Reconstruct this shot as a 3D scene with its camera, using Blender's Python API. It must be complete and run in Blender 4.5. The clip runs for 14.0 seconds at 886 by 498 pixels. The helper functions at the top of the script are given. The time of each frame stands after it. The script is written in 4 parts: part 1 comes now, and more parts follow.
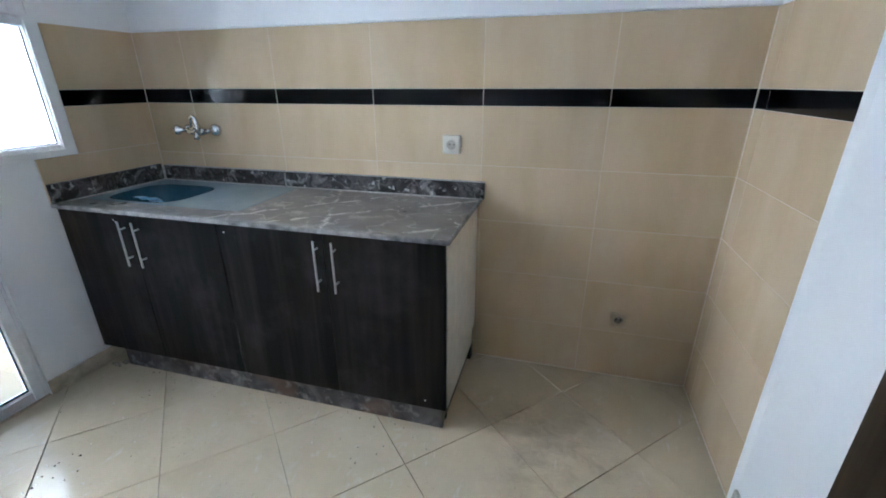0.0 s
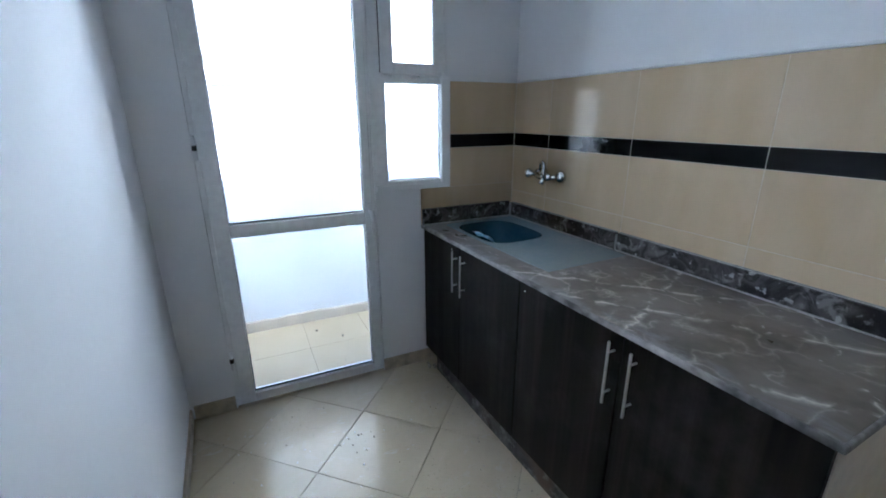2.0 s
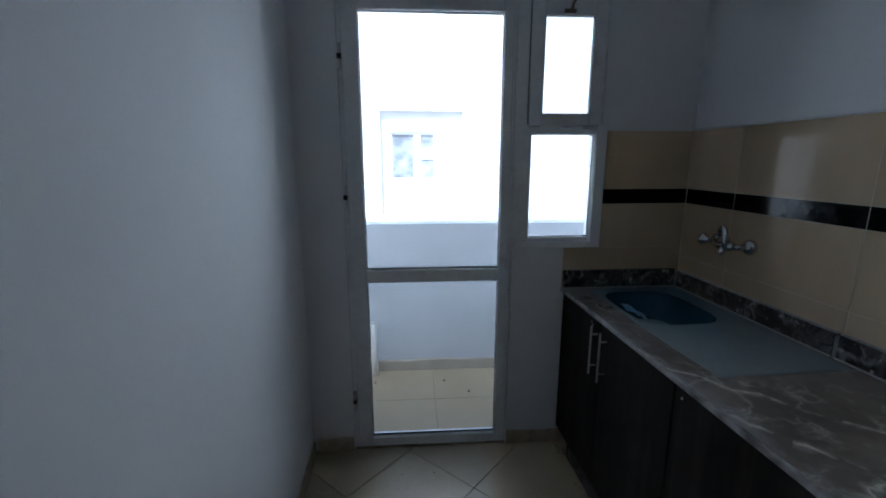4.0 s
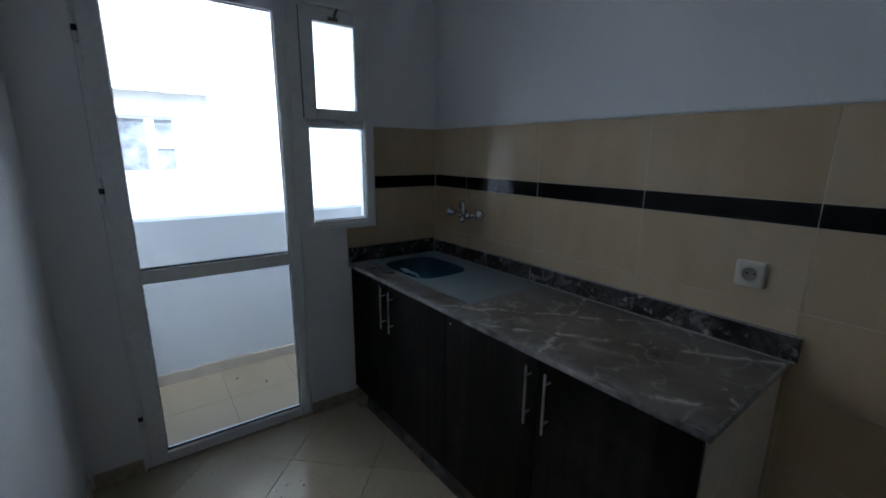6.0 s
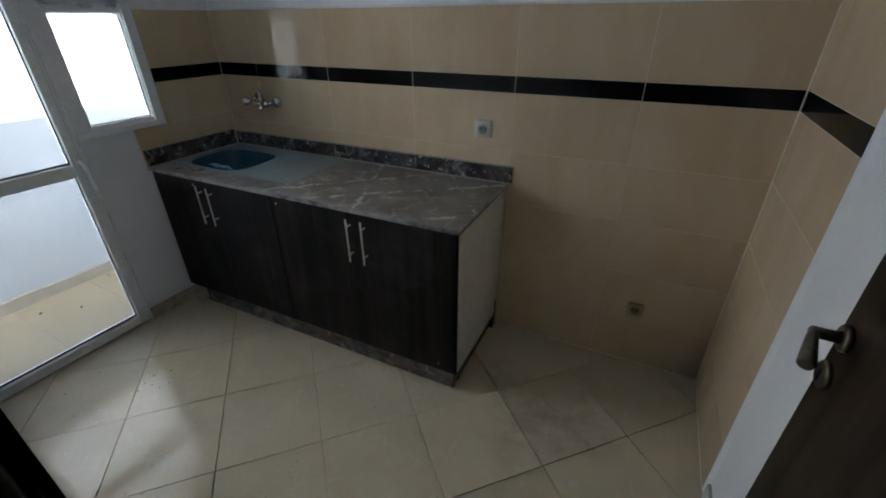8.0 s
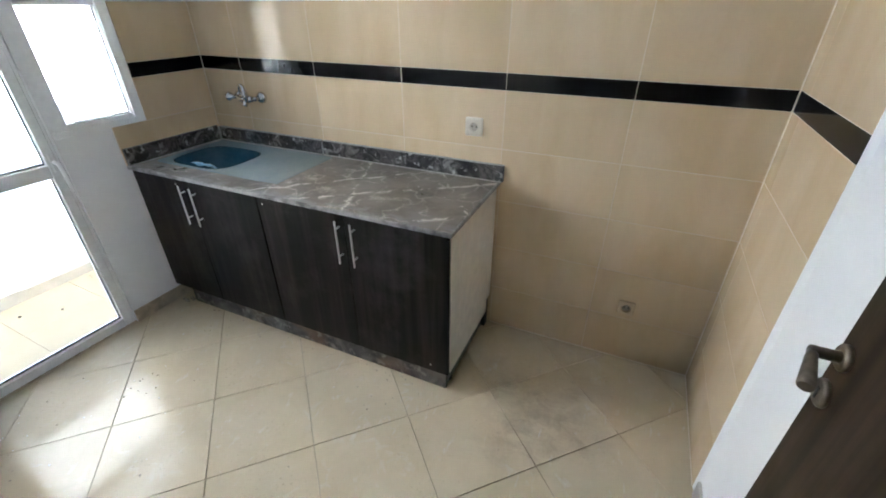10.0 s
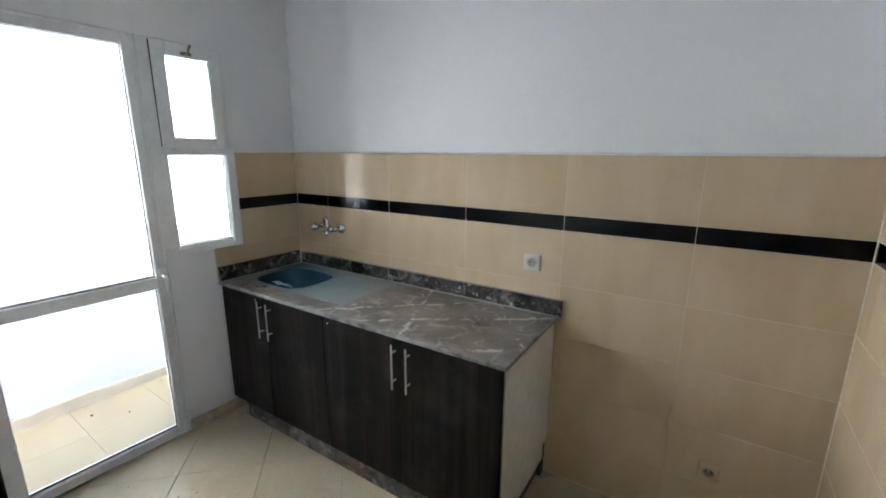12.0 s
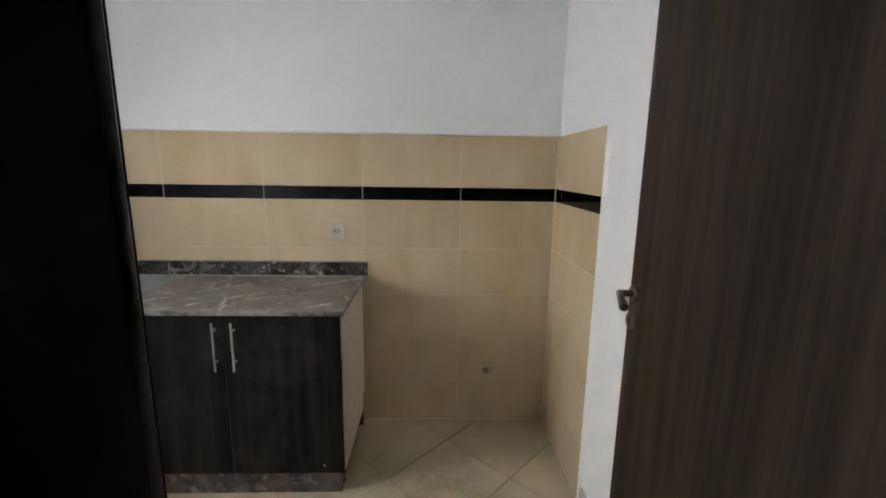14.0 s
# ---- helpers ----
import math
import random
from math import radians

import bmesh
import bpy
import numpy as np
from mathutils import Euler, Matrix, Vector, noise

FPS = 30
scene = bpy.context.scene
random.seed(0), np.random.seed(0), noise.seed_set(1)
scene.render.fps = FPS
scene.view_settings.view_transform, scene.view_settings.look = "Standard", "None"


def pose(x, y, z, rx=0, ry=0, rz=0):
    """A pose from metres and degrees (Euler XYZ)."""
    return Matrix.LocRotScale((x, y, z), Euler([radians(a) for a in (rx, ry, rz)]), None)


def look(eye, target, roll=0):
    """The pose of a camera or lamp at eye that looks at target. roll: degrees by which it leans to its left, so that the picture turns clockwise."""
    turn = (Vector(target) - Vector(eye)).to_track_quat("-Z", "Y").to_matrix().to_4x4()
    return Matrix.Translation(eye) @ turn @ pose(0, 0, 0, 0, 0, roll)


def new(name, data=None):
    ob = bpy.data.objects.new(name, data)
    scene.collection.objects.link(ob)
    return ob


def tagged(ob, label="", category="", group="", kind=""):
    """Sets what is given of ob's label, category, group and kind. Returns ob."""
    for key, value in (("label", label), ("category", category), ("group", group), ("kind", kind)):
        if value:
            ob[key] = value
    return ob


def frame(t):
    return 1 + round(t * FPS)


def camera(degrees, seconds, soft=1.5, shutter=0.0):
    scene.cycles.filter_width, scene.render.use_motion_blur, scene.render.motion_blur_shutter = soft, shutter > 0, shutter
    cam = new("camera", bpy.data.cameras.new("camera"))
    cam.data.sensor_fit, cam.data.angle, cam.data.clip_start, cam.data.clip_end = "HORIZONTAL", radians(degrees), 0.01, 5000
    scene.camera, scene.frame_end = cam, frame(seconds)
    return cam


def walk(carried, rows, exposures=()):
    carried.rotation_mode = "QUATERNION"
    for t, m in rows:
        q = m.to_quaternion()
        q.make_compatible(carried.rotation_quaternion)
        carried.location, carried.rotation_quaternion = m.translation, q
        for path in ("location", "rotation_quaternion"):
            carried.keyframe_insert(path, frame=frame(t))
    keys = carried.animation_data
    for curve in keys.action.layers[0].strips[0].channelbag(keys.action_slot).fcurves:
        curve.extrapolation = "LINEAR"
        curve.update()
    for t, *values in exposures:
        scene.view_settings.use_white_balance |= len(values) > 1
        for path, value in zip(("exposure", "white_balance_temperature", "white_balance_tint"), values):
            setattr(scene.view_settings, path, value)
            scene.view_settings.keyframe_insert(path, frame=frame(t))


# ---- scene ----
cam = camera(92.9, 14.0, soft=1.8)
PATH = [
    (0, (2.13, -1.859, 1.331), (1.634, -0.065, 0.6), -0.2),
    (0.5, (2.126, -1.781, 1.341), (1.255, -0.176, 0.523), -0.3),
    (0.8, (2.107, -1.707, 1.364), (1.013, -0.247, 0.544), -0.5),
    (1, (2.085, -1.669, 1.372), (0.875, -0.3, 0.557), -0.3),
    (1.5, (2.047, -1.584, 1.381), (0.596, -0.426, 0.637), -0.3),
    (2, (2.007, -1.499, 1.405), (0.314, -0.623, 0.801), -0.2),
    (2.5, (1.927, -1.449, 1.427), (0.071, -0.859, 0.971), 0.1),
    (2.7, (1.881, -1.392, 1.438), (-0.021, -0.925, 1.033), -0.2),
    (3.75, (1.87, -1.36, 1.44), (-0.07, -1.18, 1.03), 0.0),
    (4.8, (1.904, -1.317, 1.433), (0.011, -0.827, 1.013), 0.2),
    (5, (1.956, -1.356, 1.43), (0.107, -0.731, 0.992), 0.4),
    (5.2, (1.977, -1.394, 1.439), (0.179, -0.648, 0.98), 0.5),
    (5.3, (2.019, -1.431, 1.419), (0.228, -0.648, 0.997), 0.8),
    (5.4, (1.698, -1.494, 1.387), (0.048, -0.461, 0.927), 1.9),
    (5.5, (1.609, -1.465, 1.373), (-0.009, -0.383, 0.911), 1.9),
    (5.7, (1.652, -1.454, 1.381), (0.096, -0.293, 0.900), 1.7),
    (5.8, (1.823, -1.474, 1.407), (0.253, -0.324, 0.947), 1.2),
    (6, (2.077, -1.539, 1.439), (0.532, -0.35, 0.993), 0.5),
    (6.5, (2.15, -1.625, 1.469), (0.811, -0.227, 0.966), -0.0),
    (7, (2.253, -1.738, 1.489), (1.016, -0.334, 0.781), -0.3),
    (7.2, (2.282, -1.814, 1.521), (1.161, -0.358, 0.733), -0.1),
    (7.5, (2.327, -1.844, 1.508), (1.321, -0.326, 0.682), -0.3),
    (8, (2.348, -1.852, 1.528), (1.58, -0.276, 0.565), -0.4),
    (8.2, (2.352, -1.819, 1.521), (1.624, -0.272, 0.483), -0.7),
    (9.25, (2.34, -1.80, 1.54), (1.705, -0.268, 0.422), -0.4),
    (10.3, (2.318, -1.816, 1.564), (1.518, -0.231, 0.644), 0.0),
    (10.5, (2.321, -1.804, 1.557), (1.449, -0.22, 0.703), 0.1),
    (11, (2.324, -1.819, 1.575), (1.358, -0.212, 0.881), 0.3),
    (11.5, (2.326, -1.82, 1.578), (1.29, -0.207, 1.008), 0.3),
    (12, (2.342, -1.842, 1.579), (1.286, -0.203, 1.131), 0.3),
    (12.5, (2.361, -1.878, 1.581), (1.349, -0.178, 1.287), 0.5),
    (13, (2.347, -1.921, 1.547), (1.575, -0.087, 1.346), 0.7),
    (13.4, (2.278, -1.948, 1.481), (1.721, -0.038, 1.283), 0.8),
    (13.5, (2.253, -1.973, 1.477), (1.76, -0.047, 1.26), 0.9),
    (13.7, (2.236, -2.031, 1.454), (1.899, -0.079, 1.179), 0.7),
    (13.8, (2.223, -2.08, 1.44), (2.012, -0.117, 1.117), 0.8),
    (14, (2.145, -2.189, 1.407), (2.205, -0.225, 1.031), 0.8),
]
# the film's own brightness and white balance on the way: seconds, stops, kelvin, tint
EXPOSURES = [
    (0.0, 3.45, 5150, 10), (0.5, 3.7, 5150, 10), (1.0, 3.7, 5000, 10), (1.5, 3.25, 4850, 10), (2.0, 2.7, 4950, 10), (2.7, 2.35, 4900, 11),
    (4.8, 0.32, 5050, 9), (5.5, 0.22, 5000, 9), (6.0, 0.95, 5100, 9), (6.5, 0.85, 5100, 9), (7.5, 1.2, 5300, 9),
    (8.2, 2.25, 5600, 10), (10.3, 3.65, 5700, 10), (11.0, 3.68, 5820, 10), (12.5, 2.83, 5780, 10), (13.5, 2.68, 5950, 10), (14.0, 3.08, 6200, 13),
]
walk(cam, [(t, look(eye, target, roll)) for t, eye, target, roll in PATH], EXPOSURES)

# ---- world, sun, exposure ----
world = bpy.data.worlds.new("world")
scene.world = world
world.use_nodes = True
wn = world.node_tree.nodes
sky = wn.new("ShaderNodeTexSky")
sky.sky_type = "NISHITA"
sky.sun_disc = False
sky.sun_elevation, sky.sun_rotation = radians(40), radians(107)
sky.air_density, sky.dust_density, sky.ozone_density = 1.0, 4.0, 1.0
world.node_tree.links.new(sky.outputs[0], wn["Background"].inputs[0])
wn["Background"].inputs[1].default_value = 0.15

sun_data = bpy.data.lights.new("sun", "SUN")
sun_data.energy, sun_data.angle, sun_data.color = 4.0, radians(0.6), (1.0, 0.985, 0.97)
sun_lamp = new("sun", sun_data)
sun_lamp.matrix_world = look((0, 0, 8), (-9.1, 2.7, 0))


# ---- materials ----
class Nodes:
    """A short way to write node materials."""

    def __init__(self, name, rough=0.5, metal=0.0, spec=0.5):
        self.mat = bpy.data.materials.new(name)
        self.mat.use_nodes = True
        self.tree = self.mat.node_tree
        self.bsdf = self.tree.nodes["Principled BSDF"]
        self.bsdf.inputs["Roughness"].default_value = rough
        self.bsdf.inputs["Metallic"].default_value = metal
        self.bsdf.inputs["Specular IOR Level"].default_value = spec
        self.coord = self.node("ShaderNodeTexCoord").outputs["Object"]

    def node(self, kind):
        return self.tree.nodes.new(kind)

    def link(self, a, b):
        self.tree.links.new(a, b)

    def world_coord(self):
        self.coord = self.node("ShaderNodeNewGeometry").outputs["Position"]

    def shift(self, amount=9.0):
        """Moves the pattern by a different step for each object."""
        info, vec, add = self.node("ShaderNodeObjectInfo"), self.node("ShaderNodeVectorMath"), self.node("ShaderNodeVectorMath")
        vec.operation = "SCALE"
        vec.inputs[0].default_value = (amount, amount * 1.7, amount * 0.6)
        self.link(info.outputs["Random"], vec.inputs["Scale"])
        self.link(self.coord, add.inputs[0])
        self.link(vec.outputs[0], add.inputs[1])
        self.coord = add.outputs[0]

    def noise(self, scale, detail=4.0, rough=0.55, stretch=(1, 1, 1), distort=0.0):
        m, n = self.node("ShaderNodeMapping"), self.node("ShaderNodeTexNoise")
        m.inputs["Scale"].default_value = stretch
        self.link(self.coord, m.inputs["Vector"])
        self.link(m.outputs[0], n.inputs["Vector"])
        n.inputs["Scale"].default_value, n.inputs["Detail"].default_value = scale, detail
        n.inputs["Roughness"].default_value, n.inputs["Distortion"].default_value = rough, distort
        return n.outputs["Fac"]

    def ramp(self, value, *stops):
        r = self.node("ShaderNodeValToRGB")
        while len(r.color_ramp.elements) < len(stops):
            r.color_ramp.elements.new(0.5)
        for e, (p, c) in zip(r.color_ramp.elements, stops):
            e.position = p
            e.color = (*c, 1) if len(c) == 3 else c
        self.link(value, r.inputs[0])
        return r.outputs[0]

    def grey(self, value, a, b, lo=0.0, hi=1.0):
        m = self.node("ShaderNodeMapRange")
        self.link(value, m.inputs[0])
        for i, v in zip((1, 2, 3, 4), (a, b, lo, hi)):
            m.inputs[i].default_value = v
        return m.outputs[0]

    def mix(self, fac, a, b, mode="MIX"):
        m = self.node("ShaderNodeMixRGB")
        m.blend_type = mode
        for v, s in ((fac, m.inputs[0]), (a, m.inputs[1]), (b, m.inputs[2])):
            if isinstance(v, (int, float)):
                s.default_value = v
            elif isinstance(v, tuple):
                s.default_value = (*v, 1)
            else:
                self.link(v, s)
        return m.outputs[0]

    def random(self, lo, hi):
        return self.grey(self.node("ShaderNodeObjectInfo").outputs["Random"], 0, 1, lo, hi)

    def color(self, c):
        if isinstance(c, tuple):
            self.bsdf.inputs["Base Color"].default_value = (*c, 1)
        else:
            self.link(c, self.bsdf.inputs["Base Color"])
        return self

    def rough(self, v):
        self.link(v, self.bsdf.inputs["Roughness"])
        return self

    def bump(self, v, strength=0.2, distance=0.002):
        b = self.node("ShaderNodeBump")
        b.inputs["Strength"].default_value, b.inputs["Distance"].default_value = strength, distance
        self.link(v, b.inputs["Height"])
        self.link(b.outputs[0], self.bsdf.inputs["Normal"])
        return self


def plain(name, c, rough=0.5, metal=0.0, grain=60.0, vary=0.12, bump=0.08):
    n = Nodes(name, rough, metal)
    g = n.noise(grain, 3)
    lo = tuple(v * (1 - vary) for v in c)
    hi = tuple(min(1, v * (1 + vary)) for v in c)
    n.color(n.ramp(g, (0.3, lo), (0.7, hi)))
    if bump:
        n.bump(g, bump, 0.001)
    return n.mat


def plaster_mat():
    n = Nodes("white_plaster", 0.75)
    n.world_coord()
    big, fine, mid = n.noise(1.3, 5), n.noise(220, 3), n.noise(16, 4)
    c = n.ramp(big, (0.3, (0.90, 0.91, 0.915)), (0.7, (0.93, 0.935, 0.94)))
    c = n.mix(n.grey(mid, 0.55, 0.8, 0, 0.35), c, (0.86, 0.865, 0.87))
    n.color(c)
    n.bump(n.mix(0.35, mid, fine), 0.16, 0.003)
    return n.mat


def tile_mat():
    n = Nodes("cream_wall_tile", 0.16, 0.0, 0.15)
    n.shift()
    cloud, vein, fine = n.noise(5.0, 4, 0.5, (1.0, 1.0, 0.35), 0.6), n.noise(10, 4, 0.5, (1, 1, 0.2), 0.4), n.noise(120, 2)
    c = n.ramp(cloud, (0.28, (0.605, 0.465, 0.288)), (0.5, (0.66, 0.52, 0.341)), (0.74, (0.70, 0.565, 0.392)))
    c = n.mix(n.grey(vein, 0.45, 0.75, 0, 0.26), c, (0.745, 0.62, 0.457))
    c = n.mix(n.grey(fine, 0.5, 0.8, 0, 0.08), c, (0.50, 0.38, 0.25))
    hsv = n.node("ShaderNodeHueSaturation")
    n.link(n.random(0.98, 1.02), hsv.inputs["Value"])
    n.link(c, hsv.inputs["Color"])
    n.color(hsv.outputs[0])
    n.rough(n.grey(cloud, 0.3, 0.7, 0.035, 0.065))
    n.bump(n.noise(5, 2), 0.02, 0.004)
    return n.mat


def band_mat():
    n = Nodes("black_band_tile", 0.10, 0.0, 0.20)
    n.shift()
    a = n.noise(14, 5)
    n.color(n.ramp(a, (0.35, (0.006, 0.006, 0.007)), (0.75, (0.008, 0.008, 0.009))))
    n.bump(n.noise(5, 2), 0.02, 0.004)
    return n.mat


def floor_mat(name="cream_floor_tile", worn=1.0, shade=1.0, chalky=1.0):
    n = Nodes(name, 0.2, 0.0, 0.28)
    n.shift()
    cloud = n.noise(4, 5, 0.6, (1, 1, 1), 0.6)
    base = n.ramp(cloud, (0.3, (0.58 * shade, 0.485 * shade, 0.335 * shade)), (0.7, (0.66 * shade, 0.565 * shade, 0.41 * shade)))
    n.world_coord()
    dust, spots, grit, smear = n.noise(2.3, 6, 0.65), n.noise(46, 4, 0.7), n.noise(260, 2), n.noise(7, 6, 0.7, (1, 1, 1), 1.5)
    c = n.mix(n.grey(dust, 0.45, 0.75, 0, 0.4 * worn), base, (0.53, 0.465, 0.355))
    c = n.mix(n.grey(smear, 0.58, 0.76, 0, 0.24 * worn), c, (0.43, 0.37, 0.285))
    c = n.mix(n.grey(spots, 0.66, 0.74, 0, 0.4 * worn), c, (0.28, 0.23, 0.17))
    c = n.mix(n.grey(grit, 0.6, 0.8, 0, 0.25 * worn), c, (0.42, 0.36, 0.28))
    n.color(c)
    sub, size = n.node("ShaderNodeVectorMath"), n.node("ShaderNodeVectorMath")
    sub.operation, size.operation = "SUBTRACT", "LENGTH"
    sub.inputs[1].default_value = (2.20, -0.52, 0.0)
    n.link(n.coord, sub.inputs[0])
    n.link(sub.outputs[0], size.inputs[0])
    near = n.grey(n.mix(0.35, size.outputs["Value"], n.noise(4, 4, 0.6)), 0.40, 0.26)
    blot = n.grey(n.noise(11, 5, 0.7, (1, 1.3, 1), 0.4), 0.40, 0.64, 0.1, 0.5)
    c = n.mix(n.mix(1.0, near, blot, "MULTIPLY"), c, (0.27, 0.22, 0.175))
    chalk = n.mix(1.0, n.grey(n.noise(9, 5, 0.65, (1, 1, 1), 1.2), 0.58, 0.72), n.grey(n.noise(1.7, 2), 0.46, 0.56), "MULTIPLY")
    c = n.mix(n.mix(1.0, chalk, (0.36 * chalky, 0.36 * chalky, 0.36 * chalky), "MULTIPLY"), c, (0.72, 0.72, 0.71))
    if chalky:
        scrape = n.mix(1.0, n.grey(n.noise(30, 4, 0.7, (1.0, 0.35, 1), 0.6), 0.60, 0.70), n.grey(n.noise(2.2, 2, 0.5), 0.48, 0.60), "MULTIPLY")
        c = n.mix(n.mix(1.0, scrape, (0.5, 0.5, 0.5), "MULTIPLY"), c, (0.74, 0.74, 0.74))
        dirt = n.mix(1.0, n.grey(n.noise(75, 3, 0.65), 0.60, 0.68), n.grey(n.noise(2.8, 3, 0.6), 0.50, 0.62), "MULTIPLY")
        c = n.mix(n.mix(1.0, dirt, (0.3, 0.3, 0.3), "MULTIPLY"), c, (0.22, 0.18, 0.13))
    else:
        c = n.mix(1.0, c, (1.0, 0.95, 0.85), "MULTIPLY")
    n.color(c)
    wet = n.noise(3.1, 4, 0.6)
    if chalky:
        n.rough(n.mix(n.grey(wet, 0.34, 0.56), n.grey(smear, 0.35, 0.65, 0.025, 0.06), n.grey(dust, 0.3, 0.7, 0.10, 0.24)))
    else:
        n.rough(n.grey(dust, 0.3, 0.7, 0.5, 0.6))
    n.bump(n.mix(0.5, n.noise(6, 2), grit), 0.06, 0.002)
    return n.mat


def marble_mat():
    n = Nodes("grey_brown_marble", 0.3)
    n.world_coord()
    big, mid, fine = n.noise(4.0, 4, 0.55), n.noise(26, 4, 0.6), n.noise(110, 4)
    c = n.ramp(big, (0.36, (0.062, 0.053, 0.044)), (0.50, (0.135, 0.117, 0.096)), (0.64, (0.225, 0.198, 0.166)))
    c = n.mix(n.grey(mid, 0.44, 0.80, 0, 0.30), c, (0.29, 0.258, 0.22))
    # a web of pale cracks round hand-sized patches
    bend, add, cell = n.node("ShaderNodeVectorMath"), n.node("ShaderNodeVectorMath"), n.node("ShaderNodeTexVoronoi")
    wobble = n.node("ShaderNodeTexNoise")
    wobble.inputs["Scale"].default_value, wobble.inputs["Detail"].default_value = 9.0, 4.0
    n.link(n.coord, wobble.inputs["Vector"])
    bend.operation = "SCALE"
    bend.inputs["Scale"].default_value = 0.20
    n.link(wobble.outputs["Color"], bend.inputs[0])
    n.link(n.coord, add.inputs[0])
    n.link(bend.outputs[0], add.inputs[1])
    cell.feature = "DISTANCE_TO_EDGE"
    cell.inputs["Scale"].default_value = 6.0
    n.link(add.outputs[0], cell.inputs["Vector"])
    web = n.ramp(cell.outputs["Distance"], (0.0, (1, 1, 1)), (0.022, (0.4, 0.4, 0.4)), (0.08, (0, 0, 0)))
    keep = n.grey(n.noise(7, 4, 0.6), 0.40, 0.60)
    c = n.mix(n.mix(1.0, web, keep, "MULTIPLY"), c, (0.50, 0.46, 0.40))
    # long broken white veins crossing the slab slantwise
    for ax, ay, off, amount, width in ((-0.573, 0.819, -1.068, 0.085, 1.2), (-0.652, 0.758, -0.958, 0.09, 0.8), (0.938, 0.347, 1.032, 0.09, 0.7), (-0.50, 0.866, -1.27, 0.09, 0.9), (0.80, 0.60, 1.19, 0.10, 0.5)):
        line, axis = n.node("ShaderNodeVectorMath"), n.node("ShaderNodeMath")
        line.operation, axis.operation = "DOT_PRODUCT", "MULTIPLY_ADD"
        line.inputs[1].default_value = (ax, ay, 0.0)
        n.link(n.coord, line.inputs[0])
        n.link(n.noise(8, 4, 0.6), axis.inputs[0])
        axis.inputs[1].default_value = amount
        n.link(line.outputs["Value"], axis.inputs[2])
        mid_line = off + amount * 0.5
        d = n.grey(axis.outputs[0], mid_line - 0.5, mid_line + 0.5)
        vein = n.ramp(d, (0.5 - 0.022 * width, (0, 0, 0)), (0.5 - 0.006 * width, (0.35, 0.35, 0.35)), (0.5 - 0.002 * width, (1, 1, 1)), (0.5 + 0.002 * width, (1, 1, 1)), (0.5 + 0.005 * width, (0.3, 0.3, 0.3)), (0.5 + 0.018 * width, (0, 0, 0)))
        c = n.mix(n.mix(1.0, vein, n.grey(n.noise(11, 3, 0.6, (1, 1, 1), 0.5), 0.43, 0.53), "MULTIPLY"), c, (0.80, 0.76, 0.69))
    flecks = n.noise(20, 3, 0.55, (0.8, 1.3, 1), 0.8)
    c = n.mix(n.grey(flecks, 0.69, 0.74, 0, 0.7), c, (0.62, 0.60, 0.57))
    # builders' dust, thickest along the front edge
    axes = n.node("ShaderNodeSeparateXYZ")
    n.link(n.coord, axes.inputs[0])
    front = n.grey(n.mix(0.30, axes.outputs["Y"], n.noise(9, 5, 0.65, (0.7, 1.4, 1), 0.8)), -0.225, -0.275, 0.0, 0.55)
    c = n.mix(front, c, (0.29, 0.30, 0.315))
    c = n.mix(n.grey(n.noise(2.6, 5, 0.65), 0.45, 0.75, 0, 0.17), c, (0.28, 0.28, 0.285))
    n.color(c)
    n.rough(n.grey(big, 0.3, 0.7, 0.26, 0.38))
    n.bump(fine, 0.05, 0.001)
    return n.mat


def dark_marble_mat():
    n = Nodes("dark_marble_strip", 0.35, 0.0, 0.35)
    n.world_coord()
    big, mid, fine = n.noise(7.5, 4, 0.5, (1, 1, 1), 0.9), n.noise(19, 5, 0.6, (1, 1, 1), 0.8), n.noise(140, 3)
    c = n.ramp(big, (0.36, (0.006, 0.006, 0.007)), (0.44, (0.03, 0.027, 0.027)), (0.52, (0.10, 0.092, 0.088)), (0.57, (0.02, 0.018, 0.019)), (0.68, (0.20, 0.188, 0.18)))
    c = n.mix(n.grey(mid, 0.54, 0.64, 0, 0.8), c, (0.30, 0.285, 0.275))
    c = n.mix(n.grey(n.noise(27, 3, 0.55), 0.62, 0.68, 0, 0.85), c, (0.55, 0.535, 0.52))
    c = n.mix(n.grey(fine, 0.6, 0.8, 0, 0.2), c, (0.36, 0.35, 0.34))
    n.color(c)
    return n.mat


def plinth_mat():
    n = Nodes("dusty_marble_plinth", 0.5)
    n.world_coord()
    big, mid, warm = n.noise(7, 5, 0.55, (1, 1, 1), 1.0), n.noise(24, 5, 0.65), n.noise(2.6, 2)
    c = n.ramp(big, (0.36, (0.012, 0.011, 0.011)), (0.5, (0.055, 0.049, 0.045)), (0.68, (0.15, 0.135, 0.125)))
    c = n.mix(n.grey(warm, 0.54, 0.62, 0, 0.55), c, (0.17, 0.09, 0.05))
    c = n.mix(n.grey(mid, 0.54, 0.68, 0, 0.7), c, (0.30, 0.275, 0.25))
    n.color(c)
    return n.mat


